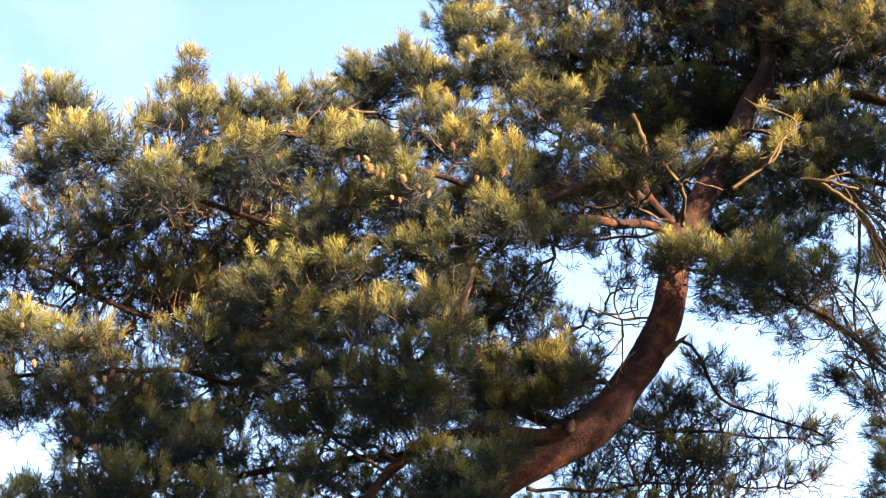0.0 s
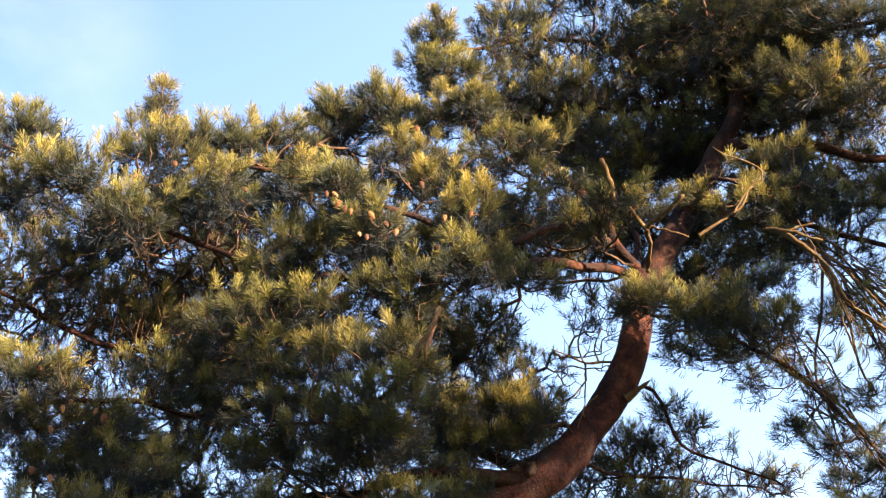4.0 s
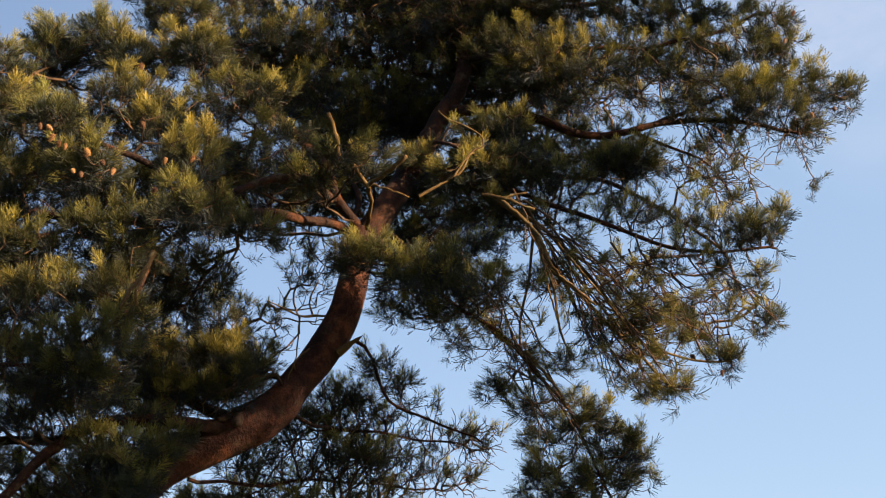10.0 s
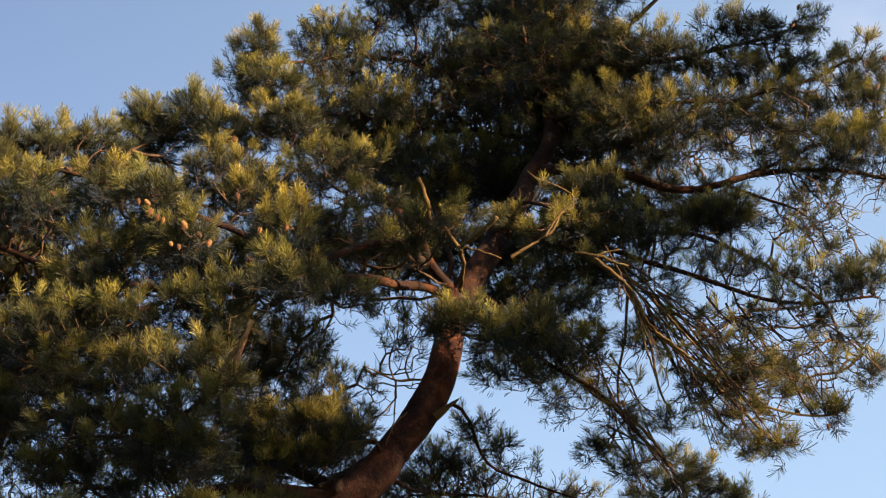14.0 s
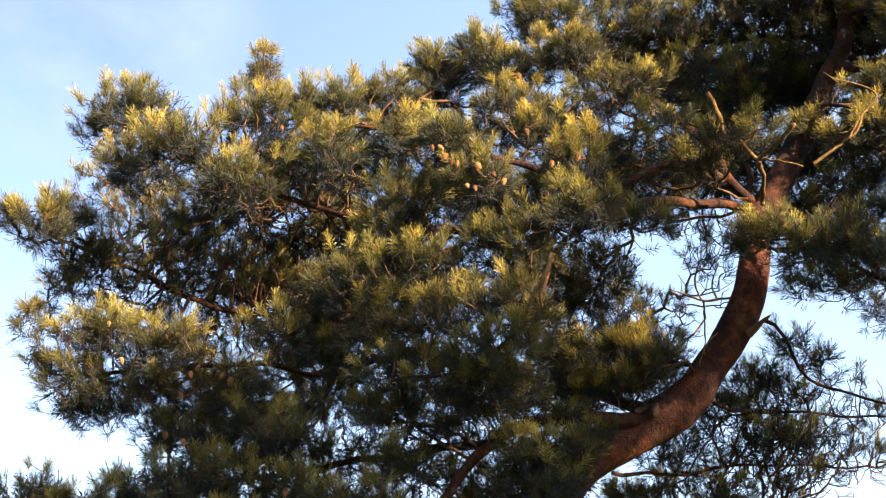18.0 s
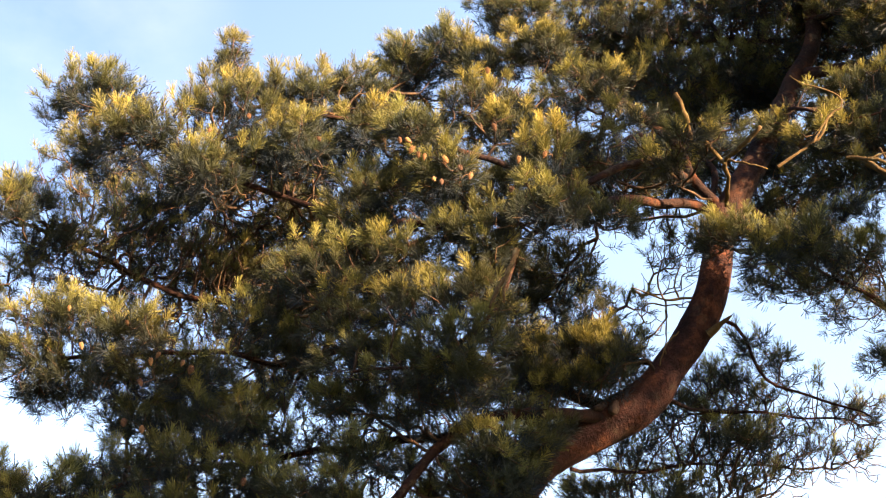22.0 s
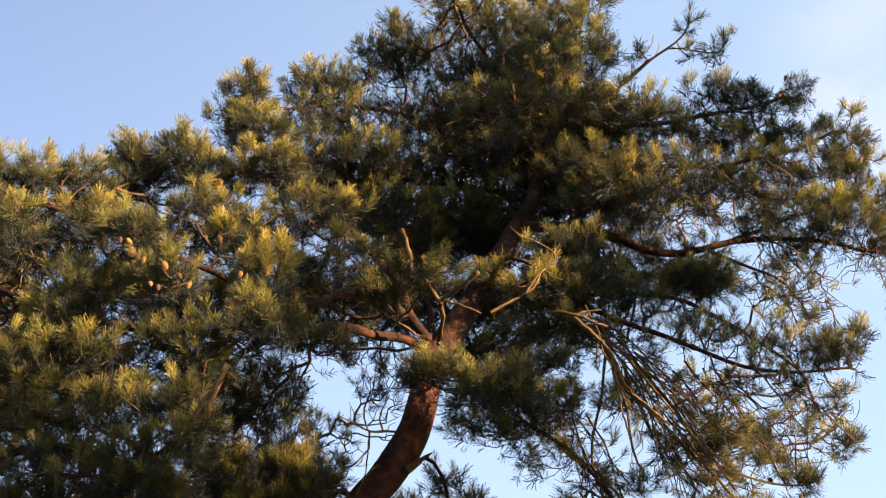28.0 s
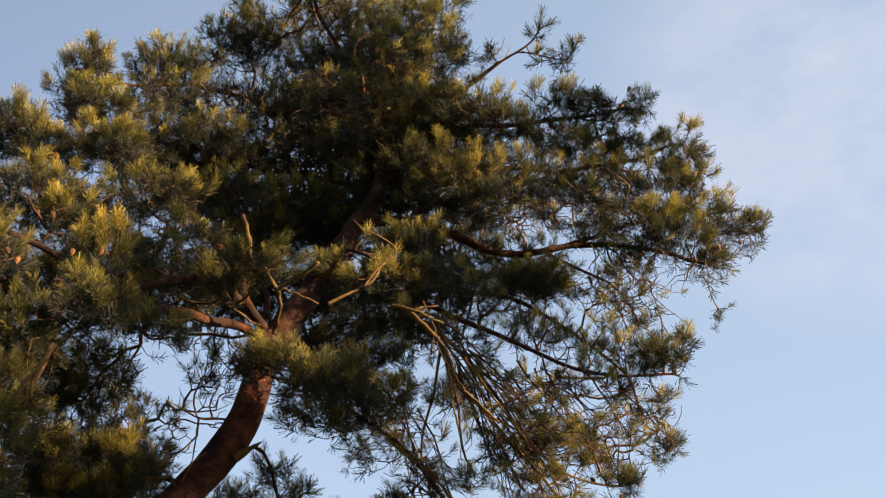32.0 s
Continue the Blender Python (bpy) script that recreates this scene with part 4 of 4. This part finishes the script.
limb(((0.51, 7.49, 6.73), (0.85, 7.37, 7.04), (1.05, 7.36, 7.49), (1.19, 7.34, 7.8)), 0.019, 0.008,
     ((0.99, 7.36, 7.57, 0.28, 0.21, 0.72), (1.19, 7.34, 7.8, 0.13, 0.13, 0.72), (0.8, 7.17, 7.14, 0.32, 0.22, 0.72), (1.06, 7.15, 6.93, 0.24, 0.22, 0.65), (0.66, 7.38, 7.51, 0.21, 0.17, 0.72)))
limb(((0.52, 7.49, 6.58), (0.47, 7.19, 6.66), (0.39, 7.09, 6.83), (0.63, 7.08, 7.02)), 0.019, 0.008,
     ((0.26, 7.9, 7.15, 0.43, 0.26, 0.66), (0.59, 6.78, 6.56, 0.34, 0.22, 0.66), (0.68, 7, 6.35, 0.42, 0.23, 0.66), (0.36, 6.69, 6.09, 0.36, 0.18, -0.59), (0.95, 6.76, 6.28, 0.29, 0.22, 0.66)))
limb(((0.56, 7.49, 6.44), (0.26, 8, 6.76), (-0.16, 8.3, 6.69), (-0.51, 8.39, 6.54)), 0.022, 0.01,
     ((-0.58, 8.05, 6.86, 0.3, 0.2, -0.7), (-0.11, 8.05, 6.85, 0.3, 0.2, 0.5), (0.34, 8.05, 6.8, 0.3, 0.2, 0.5), (0.77, 8.05, 6.82, 0.3, 0.2, -0.7), (-0.39, 8.05, 6.56, 0.3, 0.2, 0.5), (0.02, 8.05, 6.45, 0.3, 0.2, 0.5), (0.4, 8.05, 6.47, 0.3, 0.2, -0.7), (-0.71, 8.05, 6.1, 0.3, 0.2, 0.5), (-0.26, 8.05, 6.22, 0.3, 0.2, -0.7), (0.22, 8.05, 6.17, 0.3, 0.2, 0.5), (0.62, 8.05, 6.18, 0.3, 0.2, 0.5), (-0.38, 8.05, 5.89, 0.3, 0.2, -0.7), (0.05, 8.05, 5.88, 0.3, 0.2, 0.5), (0.33, 8.05, 5.81, 0.3, 0.2, 0.5),
      (0.23, 8.3, 6.65, 0.56, 0.26, -0.8), (-0.33, 8.4, 6.5, 0.52, 0.3, 0.5), (-0.67, 8.38, 6.44, 0.34, 0.3, 0.9), (-0.15, 8.4, 6.11, 0.47, 0.21, -0.6), (0.01, 8.3, 7.11, 0.53, 0.27, 1), (-0.81, 7.98, 6.29, 0.37, 0.29, 1), (-0.48, 8.19, 6.04, 0.41, 0.25, -0.9), (-0.07, 8.1, 6.19, 0.5, 0.25, -0.9), (0.31, 8.2, 6.15, 0.46, 0.25, -0.9), (0.14, 8.3, 5.92, 0.42, 0.21, -0.7), (0.43, 7.99, 6.71, 0.51, 0.25, 1), (-0.37, 7.89, 5.48, 0.23, 0.2, 0.9), (-0.5, 7.79, 4.97, 0.26, 0.15, -0.9), (-0.21, 7.8, 5.18, 0.19, 0.19, 0.9), (-0.14, 7.8, 5.74, 0.31, 0.2, 0.9), (0.13, 7.8, 5.93, 0.32, 0.24, 0.9), (-0.35, 7.9, 4.81, 0.17, 0.15, -0.9)))
limb(((0.58, 7.49, 6.21), (0.92, 7.97, 6.41), (1.37, 8.23, 6.48), (1.88, 8.27, 6.41)), 0.022, 0.01,
     ((0.84, 7.85, 6.61, 0.26, 0.15, -0.7), (1.35, 7.85, 6.66, 0.26, 0.15, 0.5), (1.98, 7.85, 6.63, 0.26, 0.15, -0.7), (2.32, 7.85, 6.58, 0.26, 0.15, 0.5), (0.95, 7.85, 6.33, 0.26, 0.15, 0.5), (1.58, 7.85, 6.26, 0.26, 0.15, -0.7), (2.04, 7.85, 6.34, 0.26, 0.15, 0.5), (2.45, 7.85, 6.36, 0.26, 0.15, -0.7), (0.76, 7.85, 5.99, 0.26, 0.15, -0.7), (1.44, 7.85, 6, 0.26, 0.15, 0.5), (1.77, 7.85, 6.01, 0.26, 0.15, -0.7), (2.29, 7.85, 5.99, 0.26, 0.15, 0.5),
      (0.87, 8.27, 6.59, 0.56, 0.26, -0.8), (1.38, 8.33, 6.44, 0.56, 0.22, -0.8), (1.92, 8.27, 6.41, 0.52, 0.22, -0.8), (0.89, 8.27, 7.11, 0.53, 0.27, 1), (0.63, 8.19, 5.78, 0.37, 0.2, -0.6), (0.84, 8.07, 6.09, 0.49, 0.21, -0.8), (1.25, 8.14, 6.04, 0.5, 0.19, -0.7), (0.77, 7.68, 5.27, 0.42, 0.19, 0.9), (1.24, 7.74, 5.39, 0.43, 0.19, 0.8), (1.67, 7.69, 5.54, 0.43, 0.18, 0.6), (0.29, 7.8, 4.92, 0.24, 0.17, 0.9), (0.51, 7.79, 4.74, 0.3, 0.17, 0.9), (0.32, 7.9, 4.55, 0.26, 0.17, 0.8), (0.69, 7.88, 4.47, 0.3, 0.17, 0.7), (1.14, 7.95, 5.84, 0.44, 0.16, 0.9), (0.9, 7.67, 5.52, 0.35, 0.17, 0.9), (1.38, 7.83, 5.6, 0.4, 0.16, -0.9), (0.36, 7.79, 5.27, 0.23, 0.19, 0.9), (0.41, 7.89, 5.8, 0.28, 0.2, 0.9)))
limb(((-1.2, 6.99, 2.82), (-0.95, 7.46, 2.92), (-0.59, 7.89, 3.04), (-0.17, 8, 3)), 0.012, 0.006,
     ((-1.05, 7.8, 3.1, 0.14, 0.12, 0.7), (-0.94, 7.8, 2.92, 0.16, 0.14, 0.8), (-0.55, 7.8, 3, 0.18, 0.14, 0.7), (-0.43, 7.8, 2.82, 0.18, 0.14, 0.8), (-0.66, 7.8, 3.25, 0.2, 0.12, -0.8), (-0.76, 7.8, 2.87, 0.16, 0.14, 0.7), (-0.4, 7.79, 3.56, 0.25, 0.16, -0.8), (-0.1, 8, 3.7, 0.33, 0.17, -0.9), (0.11, 8, 3.46, 0.37, 0.2, -0.9), (-0.22, 7.9, 3.4, 0.36, 0.16, -0.8), (0.02, 8, 3.19, 0.36, 0.18, -0.7), (-0.63, 7.99, 3.16, 0.33, 0.2, -0.6), (-0.13, 8, 3.03, 0.29, 0.18, -0.7), (-0.38, 8.09, 3.31, 0.33, 0.15, -0.6), (-0.61, 7.99, 2.92, 0.36, 0.14, -0.7), (-0.71, 7.68, 3.39, 0.25, 0.14, 0.8), (-0.42, 7.59, 3.62, 0.21, 0.14, 0.8), (-0.11, 7.8, 3.83, 0.22, 0.14, 0.8), (-0.9, 7.67, 3.12, 0.28, 0.16, 0.9), (-0.4, 7.59, 3.07, 0.21, 0.15, 0.9), (-0.05, 7.7, 3.41, 0.28, 0.14, 0.9)))
limb(((1.1, 7.15, 6.55), (1.24, 7.03, 6.63), (1.37, 6.97, 6.7), (1.51, 6.9, 6.74), (1.61, 6.89, 6.89), (1.65, 6.88, 6.97)), 0.014, 0.005,
     ((1.63, 6.89, 6.95, 0.06, 0.07, 1), (1.84, 6.86, 6.73, 0.06, 0.05, 1), (1.64, 6.88, 6.71, 0.08, 0.03, 0.7), (1.31, 7.03, 6.84, 0.08, 0.07, 0.8)))
limb(((1.16, 6.99, 6.51), (1.32, 6.93, 6.61), (1.5, 6.9, 6.72), (1.66, 6.88, 6.71), (1.83, 6.86, 6.69), (1.89, 6.85, 6.81)), 0.008, 0.003,
     ((1.66, 6.88, 6.69, 0.12, 0.03, -0.8), (1.86, 6.85, 6.76, 0.06, 0.05, 1)))
limb(((-0.05, 7.05, 4.53), (-0.08, 7.5, 5.02), (-0.12, 7.8, 5.45), (-0.05, 7.9, 5.83), (0.05, 7.9, 6.12)), 0.03, 0.01,
     ((-0.34, 7.75, 5.41, 0.22, 0.14, 0.9), (-0.48, 7.75, 5.23, 0.22, 0.14, 0.9), (0.31, 7.75, 5.17, 0.2, 0.14, 0.9), (0.46, 7.75, 5.01, 0.22, 0.14, 0.9), (0.09, 7.75, 5.33, 0.2, 0.14, 0.7), (-0.22, 7.75, 5.24, 0.18, 0.14, 0.9), (0.28, 7.75, 4.92, 0.2, 0.12, 0.9), (-0.26, 7.8, 5.56, 0.35, 0.27, 1), (-0.04, 7.9, 5.24, 0.27, 0.19, 0.8), (-0.4, 7.59, 5.85, 0.39, 0.23, 1), (0.21, 7.9, 5.91, 0.36, 0.28, 0.9)))


# ---- dead wood, snags and cones ----
def dead_branch(points, r0, r1):
    """A bare, lichened branch with a few knots and a broken end."""
    pts, u = curve_through(points, 0.025)
    pts[1:-1] += rng.normal(0, 0.0025, pts[1:-1].shape)
    radii = r0 + (r1 - r0) * u + 0.12 * r0 * np.sin(u * 17 + r0 * 900)
    v, f = tube(pts, radii, 9, 0.15, 0.04)
    n = len(v)
    end = np.array([[n - 9, n - 8, n - 7, n - 6], [n - 9, n - 6, n - 5, n - 4], [n - 9, n - 4, n - 3, n - 2], [n - 9, n - 2, n - 1, n - 9]])[:3]
    part("dead_branch", mesh_of("dead_branch", v, np.vstack([f, end]), DEAD_BARK), pine, "bare lichen-yellow dead branch")


def stub(points, r0, r1):
    """A sawn branch stub: a swollen collar and a pale rounded callus."""
    pts, u = curve_through(points, 0.01)
    radii = r0 + (r1 - r0) * u
    radii[-4:] *= np.array([0.96, 0.85, 0.6, 0.12])
    v, f = tube(pts, radii, 16, 0.22, 0.03)
    part("branch_stub", mesh_of("branch_stub", v, f, CALLUS), pine, "pale rounded stub of a sawn-off branch")


def cone_mesh(seed, opening):
    """A pine cone along -z: a pointed core set with spiralling raised scales."""
    g = np.random.default_rng(seed)
    tall, wide = 0.052, 0.0165
    z = np.linspace(0, 1, 8)
    core = np.stack([0 * z, 0 * z, -z * tall], 1)
    girth = wide * np.sin(np.pi * (0.12 + 0.84 * z)) ** 0.8 * (1.1 - 0.35 * z)
    v, f = tube(core, girth * 0.85, 8)
    vs, fs, base = [v], [f], len(v)
    for k in range(48):
        h = (k + 0.5) / 48
        a = k * 2.39996
        r = wide * math.sin(math.pi * (0.12 + 0.84 * h)) ** 0.8 * (1.1 - 0.35 * h)
        out = np.array([math.cos(a), math.sin(a), 0])
        tang = np.array([-math.sin(a), math.cos(a), 0])
        c = out * r * 0.85 + np.array([0, 0, -h * tall])
        s = 0.0052 * (1.15 - 0.5 * h) * g.uniform(0.9, 1.1)
        peak = c + out * (0.0035 + opening * 0.006) + np.array([0, 0, 0.002 - opening * 0.002])
        quad = np.array([c + tang * s, c + np.array([0, 0, s]), c - tang * s, c - np.array([0, 0, s]), peak])
        vs.append(quad)
        fs.append(np.array([[0, 1, 4, 4], [1, 2, 4, 4], [2, 3, 4, 4], [3, 0, 4, 4]]) + base)
        base += 5
    v = np.concatenate(vs)
    tri = []
    for a, b, c, d in np.concatenate(fs):
        tri.append((a, b, c))
        if c != d:
            tri.append((a, c, d))
    return mesh_of("pine_cone", v, tri, CONE, False)


CONES = [cone_mesh(3, 0.1), cone_mesh(4, 0.3), cone_mesh(5, 0.9)]


def cone(spot):
    ob = part("pine_cone", CONES[int(rng.integers(0, 3))], pine, "tan pine cone among the needles")
    ob.matrix_basis = pose(*spot, rng.uniform(-35, 35), rng.uniform(-35, 35), rng.uniform(0, 360)) @ Matrix.Scale(rng.uniform(0.62, 0.88), 4)


stub(((-0.69, 6.93, 3.47), (-0.7, 6.84, 3.41), (-0.7, 6.78, 3.38)), 0.036, 0.026)
stub(((-0.77, 6.89, 3.44), (-0.79, 6.83, 3.42), (-0.8, 6.8, 3.42)), 0.024, 0.016)
dead_branch(((-0.17, 6.5, 4.82), (-0.17, 6.35, 4.87), (-0.19, 6.3, 4.94), (-0.22, 6.28, 5.02)), 0.019, 0.012)
dead_branch(((0, 6.86, 4.57), (0.02, 6.6, 4.62), (0.01, 6.4, 4.63), (0.1, 6.28, 4.65), (0.21, 6.18, 4.71)), 0.013, 0.012)
dead_branch(((0.01, 6.4, 4.62), (-0.05, 6.35, 4.69), (-0.08, 6.33, 4.74)), 0.013, 0.009)
dead_branch(((0.02, 6.4, 4.64), (0.14, 6.35, 4.58), (0.23, 6.35, 4.54)), 0.007, 0.004)
dead_branch(((0.28, 6.25, 4.5), (0.36, 6.25, 4.55), (0.45, 6.25, 4.61), (0.52, 6.25, 4.66), (0.56, 6.25, 4.76), (0.64, 6.25, 4.82), (0.62, 6.25, 4.88), (0.55, 6.25, 4.93), (0.46, 6.25, 4.97), (0.39, 6.25, 5.03)), 0.0085, 0.0035)
dead_branch(((0.47, 6.23, 4.61), (0.53, 6.23, 4.71), (0.58, 6.23, 4.76)), 0.006, 0.004)
dead_branch(((-1.01, 5.65, 3.92), (-1.04, 5.6, 3.79), (-1.1, 5.58, 3.68), (-1.13, 5.57, 3.6)), 0.015, 0.007)
dead_branch(((-1.04, 5.6, 3.78), (-1.06, 5.57, 3.69), (-1.06, 5.57, 3.62)), 0.008, 0.005)
dead_branch(((-0.18, 7, 4.07), (-0.31, 6.98, 4.07), (-0.39, 6.94, 4.06), (-0.47, 6.94, 4.1), (-0.57, 6.94, 4.15)), 0.009, 0.004)
dead_branch(((-0.38, 6.94, 4.06), (-0.39, 6.92, 3.92), (-0.4, 6.89, 3.72)), 0.005, 0.003)
dead_branch(((-0.31, 6.98, 4.07), (-0.33, 7, 4.19), (-0.28, 7, 4.3)), 0.006, 0.003)
dead_branch(((-0.16, 6.93, 3.83), (-0.08, 6.9, 3.88), (-0.02, 6.88, 3.92)), 0.028, 0.004)
dead_branch(((-0.32, 6.85, 3.83), (-0.37, 6.79, 3.77), (-0.41, 6.77, 3.69), (-0.43, 6.77, 3.62)), 0.005, 0.003)
dead_branch(((0.65, 6.48, 4.62), (0.8, 6.42, 4.56), (0.93, 6.41, 4.5)), 0.011, 0.007)
dead_branch(((0.75, 6.43, 4.58), (0.89, 6.4, 4.6)), 0.008, 0.005)
dead_branch(((0.75, 6.57, 4.65), (0.95, 6.51, 4.4), (1.03, 6.5, 4.19), (1.17, 6.54, 4.07), (1.27, 6.58, 4)), 0.012, 0.006)
dead_branch(((1.08, 6.6, 4.38), (1.16, 6.59, 4.26), (1.31, 6.62, 4.08), (1.46, 6.65, 3.89)), 0.009, 0.004)
dead_branch(((0.98, 6.56, 4.33), (1, 6.55, 4.13), (1.05, 6.57, 3.9)), 0.008, 0.004)
dead_branch(((1.29, 6.93, 6.71), (1.37, 6.9, 6.77), (1.41, 6.9, 6.88)), 0.005, 0.002)
dead_branch(((1.33, 6.92, 6.67), (1.41, 6.89, 6.71), (1.44, 6.89, 6.81)), 0.004, 0.002)
dead_branch(((0.87, 6.62, 3.75), (0.94, 6.61, 3.65), (1.04, 6.6, 3.52), (1.08, 6.63, 3.43)), 0.012, 0.006)
for spot in ((-1.61, 5.65, 4.6), (-1.57, 5.63, 4.58), (-1.5, 5.62, 4.49), (-1.47, 5.63, 4.48), (-1.37, 5.62, 4.45), (-1.36, 5.64, 4.45), (-1.29, 5.63, 4.39), (-1.23, 5.64, 4.35), (-1.42, 5.61, 4.33), (-1.38, 5.62, 4.32), (-1.53, 5.63, 4.53), (-2.81, 5.56, 3.5)):
    cone(spot)
for spot in ((-2.85, 5.55, 3.47), (-2.69, 5.59, 3.46), (-2.66, 5.63, 3.44), (-3.02, 5.66, 3.2), (-2.93, 5.68, 3.16), (-1.24, 6.13, 5.23), (-1.19, 6.03, 4.82), (-0.86, 5.71, 4.46), (-1, 5.73, 4.46), (-1.03, 5.7, 4.28), (-2.56, 5.89, 4.98), (-2.71, 5.74, 4.83)):
    cone(spot)
for spot in ((-2.14, 5.88, 4.78), (-3.34, 5.56, 3.79), (-3.03, 5.6, 3.7), (-3.21, 5.49, 3.56), (-2.99, 5.72, 3.42), (-2.42, 5.81, 2.9), (-2.17, 5.77, 2.62), (-0.42, 6.19, 4.75)):
    cone(spot)
for spot in ((0.52, 6.49, 6.39), (0.74, 6.47, 6.27), (0.27, 7, 7.4), (-0.16, 7, 7.24), (2.53, 6.52, 5.7), (2.12, 6.6, 6.21), (0.45, 6.39, 5.99), (-0.46, 6.89, 6.86), (2.2, 6.69, 6.42)):
    cone(spot)
for spot in ((2.95, 6.95, 5.47), (2.72, 6.79, 6.08), (2.81, 6.98, 5.45), (0.87, 6.67, 3.81), (1.99, 6.73, 3.67), (1.91, 7.05, 3.86)):
    cone(spot)


# ---- bare, drooping side branches with a few tufts at their ends ----
def drooping_branch(start, way, length):
    """A thin hanging branch: it sags, forks into bare twigs and ends in small tufts."""
    n = 7
    s = np.linspace(0, 1, n)
    way = np.array(way) / np.linalg.norm(way)
    line = np.array(start) + way * (s * length)[:, None] + np.array([0, 0, -0.28]) * (s ** 2 * length)[:, None] + np.cumsum(rng.normal(0, 0.012, (n, 3)), 0)
    radii = 0.007 - 0.0045 * s
    v, f = tube(line, radii, 6, 0.12, 0.05)
    body = part("drooping_branch", mesh_of("drooping_branch", v, f, DEAD_BARK if rng.random() < 0.25 else TWIG_BARK), pine, "thin bare drooping branch")
    runs, where, ways = [], [], []
    for k in range(int(10 * length) + 4):
        u = rng.uniform(0.2, 1)
        at = line[int(u * (n - 1))]
        side = way * 0.7 + rng.normal(0, 0.6, 3) + np.array([0, 0, -0.15])
        side /= np.linalg.norm(side)
        reach = rng.uniform(0.1, 0.3)
        q = np.linspace(0, 1, 4)[:, None]
        run = at + side * q * reach + np.array([0, 0, 0.1]) * q ** 2 * reach + rng.normal(0, 0.006, (4, 3)) * (q > 0)
        runs.append((run, 0.0038 - 0.002 * q[:, 0]))
        if rng.random() < 0.62:
            where.append(run[-1])
            ways.append(side * 0.6 + np.array([0, 0, 0.5]) + rng.normal(0, 0.25, 3))
    where.append(line[-1])
    ways.append(way + np.array([0, 0, 0.3]))
    dress(body, np.array(where), np.array(ways), runs)


for a, b, count, reach in (((0.78, 6.77, 4.71), (1.18, 6.69, 4.42), 9, 0.75),
                           ((0.95, 6.86, 4.53), (1.59, 6.89, 4.47), 9, 0.6),
                           ((1.21, 6.74, 4.2), (1.53, 6.8, 3.91), 6, 0.45),
                           ((0.44, 6.89, 4.36), (0.83, 6.87, 4.18), 6, 0.6),
                           ((1.59, 7.2, 4.6), (2.02, 7.13, 4.46), 5, 0.4),
                           ((0.68, 6.78, 3.94), (0.98, 6.76, 3.57), 5, 0.45),
                           ((1.93, 7.25, 5.17), (2.44, 7.26, 5.35), 6, 0.25)):
    for k in range(count):
        u = (k + rng.uniform(0.1, 0.9)) / count
        start = np.array(a) * (1 - u) + np.array(b) * u + rng.normal(0, 0.06, 3)
        drooping_branch(start, (rng.uniform(0.25, 0.9), rng.uniform(-0.35, 0.2), rng.uniform(-0.95, -0.35)), reach * rng.uniform(0.7, 1.2))


# ---- unseen pines added between the low sun and the tall pine, to shade it ----
def shade_pine(x, y, tall, wide, crown=3.6, limbs=24):
    tree = tagged(new("shade_pine"), "unseen pine added to cast shade on the tall one", "tree", "young pines")
    pts, u = curve_through([(x, y, -0.1), (x + 0.05, y, 1.5), (x - 0.04, y + 0.05, 3.4), (x, y, tall)], 0.08)
    v, f = tube(pts, 0.1 - 0.085 * u, 14, 0.08, 0.15)
    part("trunk", mesh_of("trunk", v, f, BARK), tree, "straight brown trunk")
    for k in range(limbs):
        high = k / (limbs - 1)
        z = tall - 0.3 - crown * (1 - high)
        a = k * 2.4 + rng.uniform(-0.3, 0.3)
        r = wide * (1 - 0.45 * high ** 2)
        way = np.array([math.cos(a), math.sin(a), 0.15])
        root = np.array([x, y, z])
        limb([root, root + way * r * 0.5 - np.array([0, 0, 0.05]), root + way * r], 0.02, 0.006,
             [(*(root + way * r * 0.85), 0.1 + 0.27 * wide, 0.2, 1), (*(root + way * r * 0.45), 0.1 + 0.21 * wide, 0.18, 0.9)], tree=tree, coarse=True)


shade_pine(5.7, 3.3, 6.45, 1.2)
shade_pine(6.1, 0.9, 6.95, 1.25)
shade_pine(4.9, 1.5, 6.9, 1.25)
# narrow crowns placed so that their shadow falls on the inner and upper crown
shade_pine(5.8, 4.75, 9.3, 0.22, 1.3, 15)
shade_pine(5.75, 4.2, 7.5, 0.3, 1.1, 12)
shade_pine(5.85, 2.4, 7.95, 0.3, 2.2, 20)
shade_pine(5.8, 3.45, 9.35, 0.22, 1.3, 15)
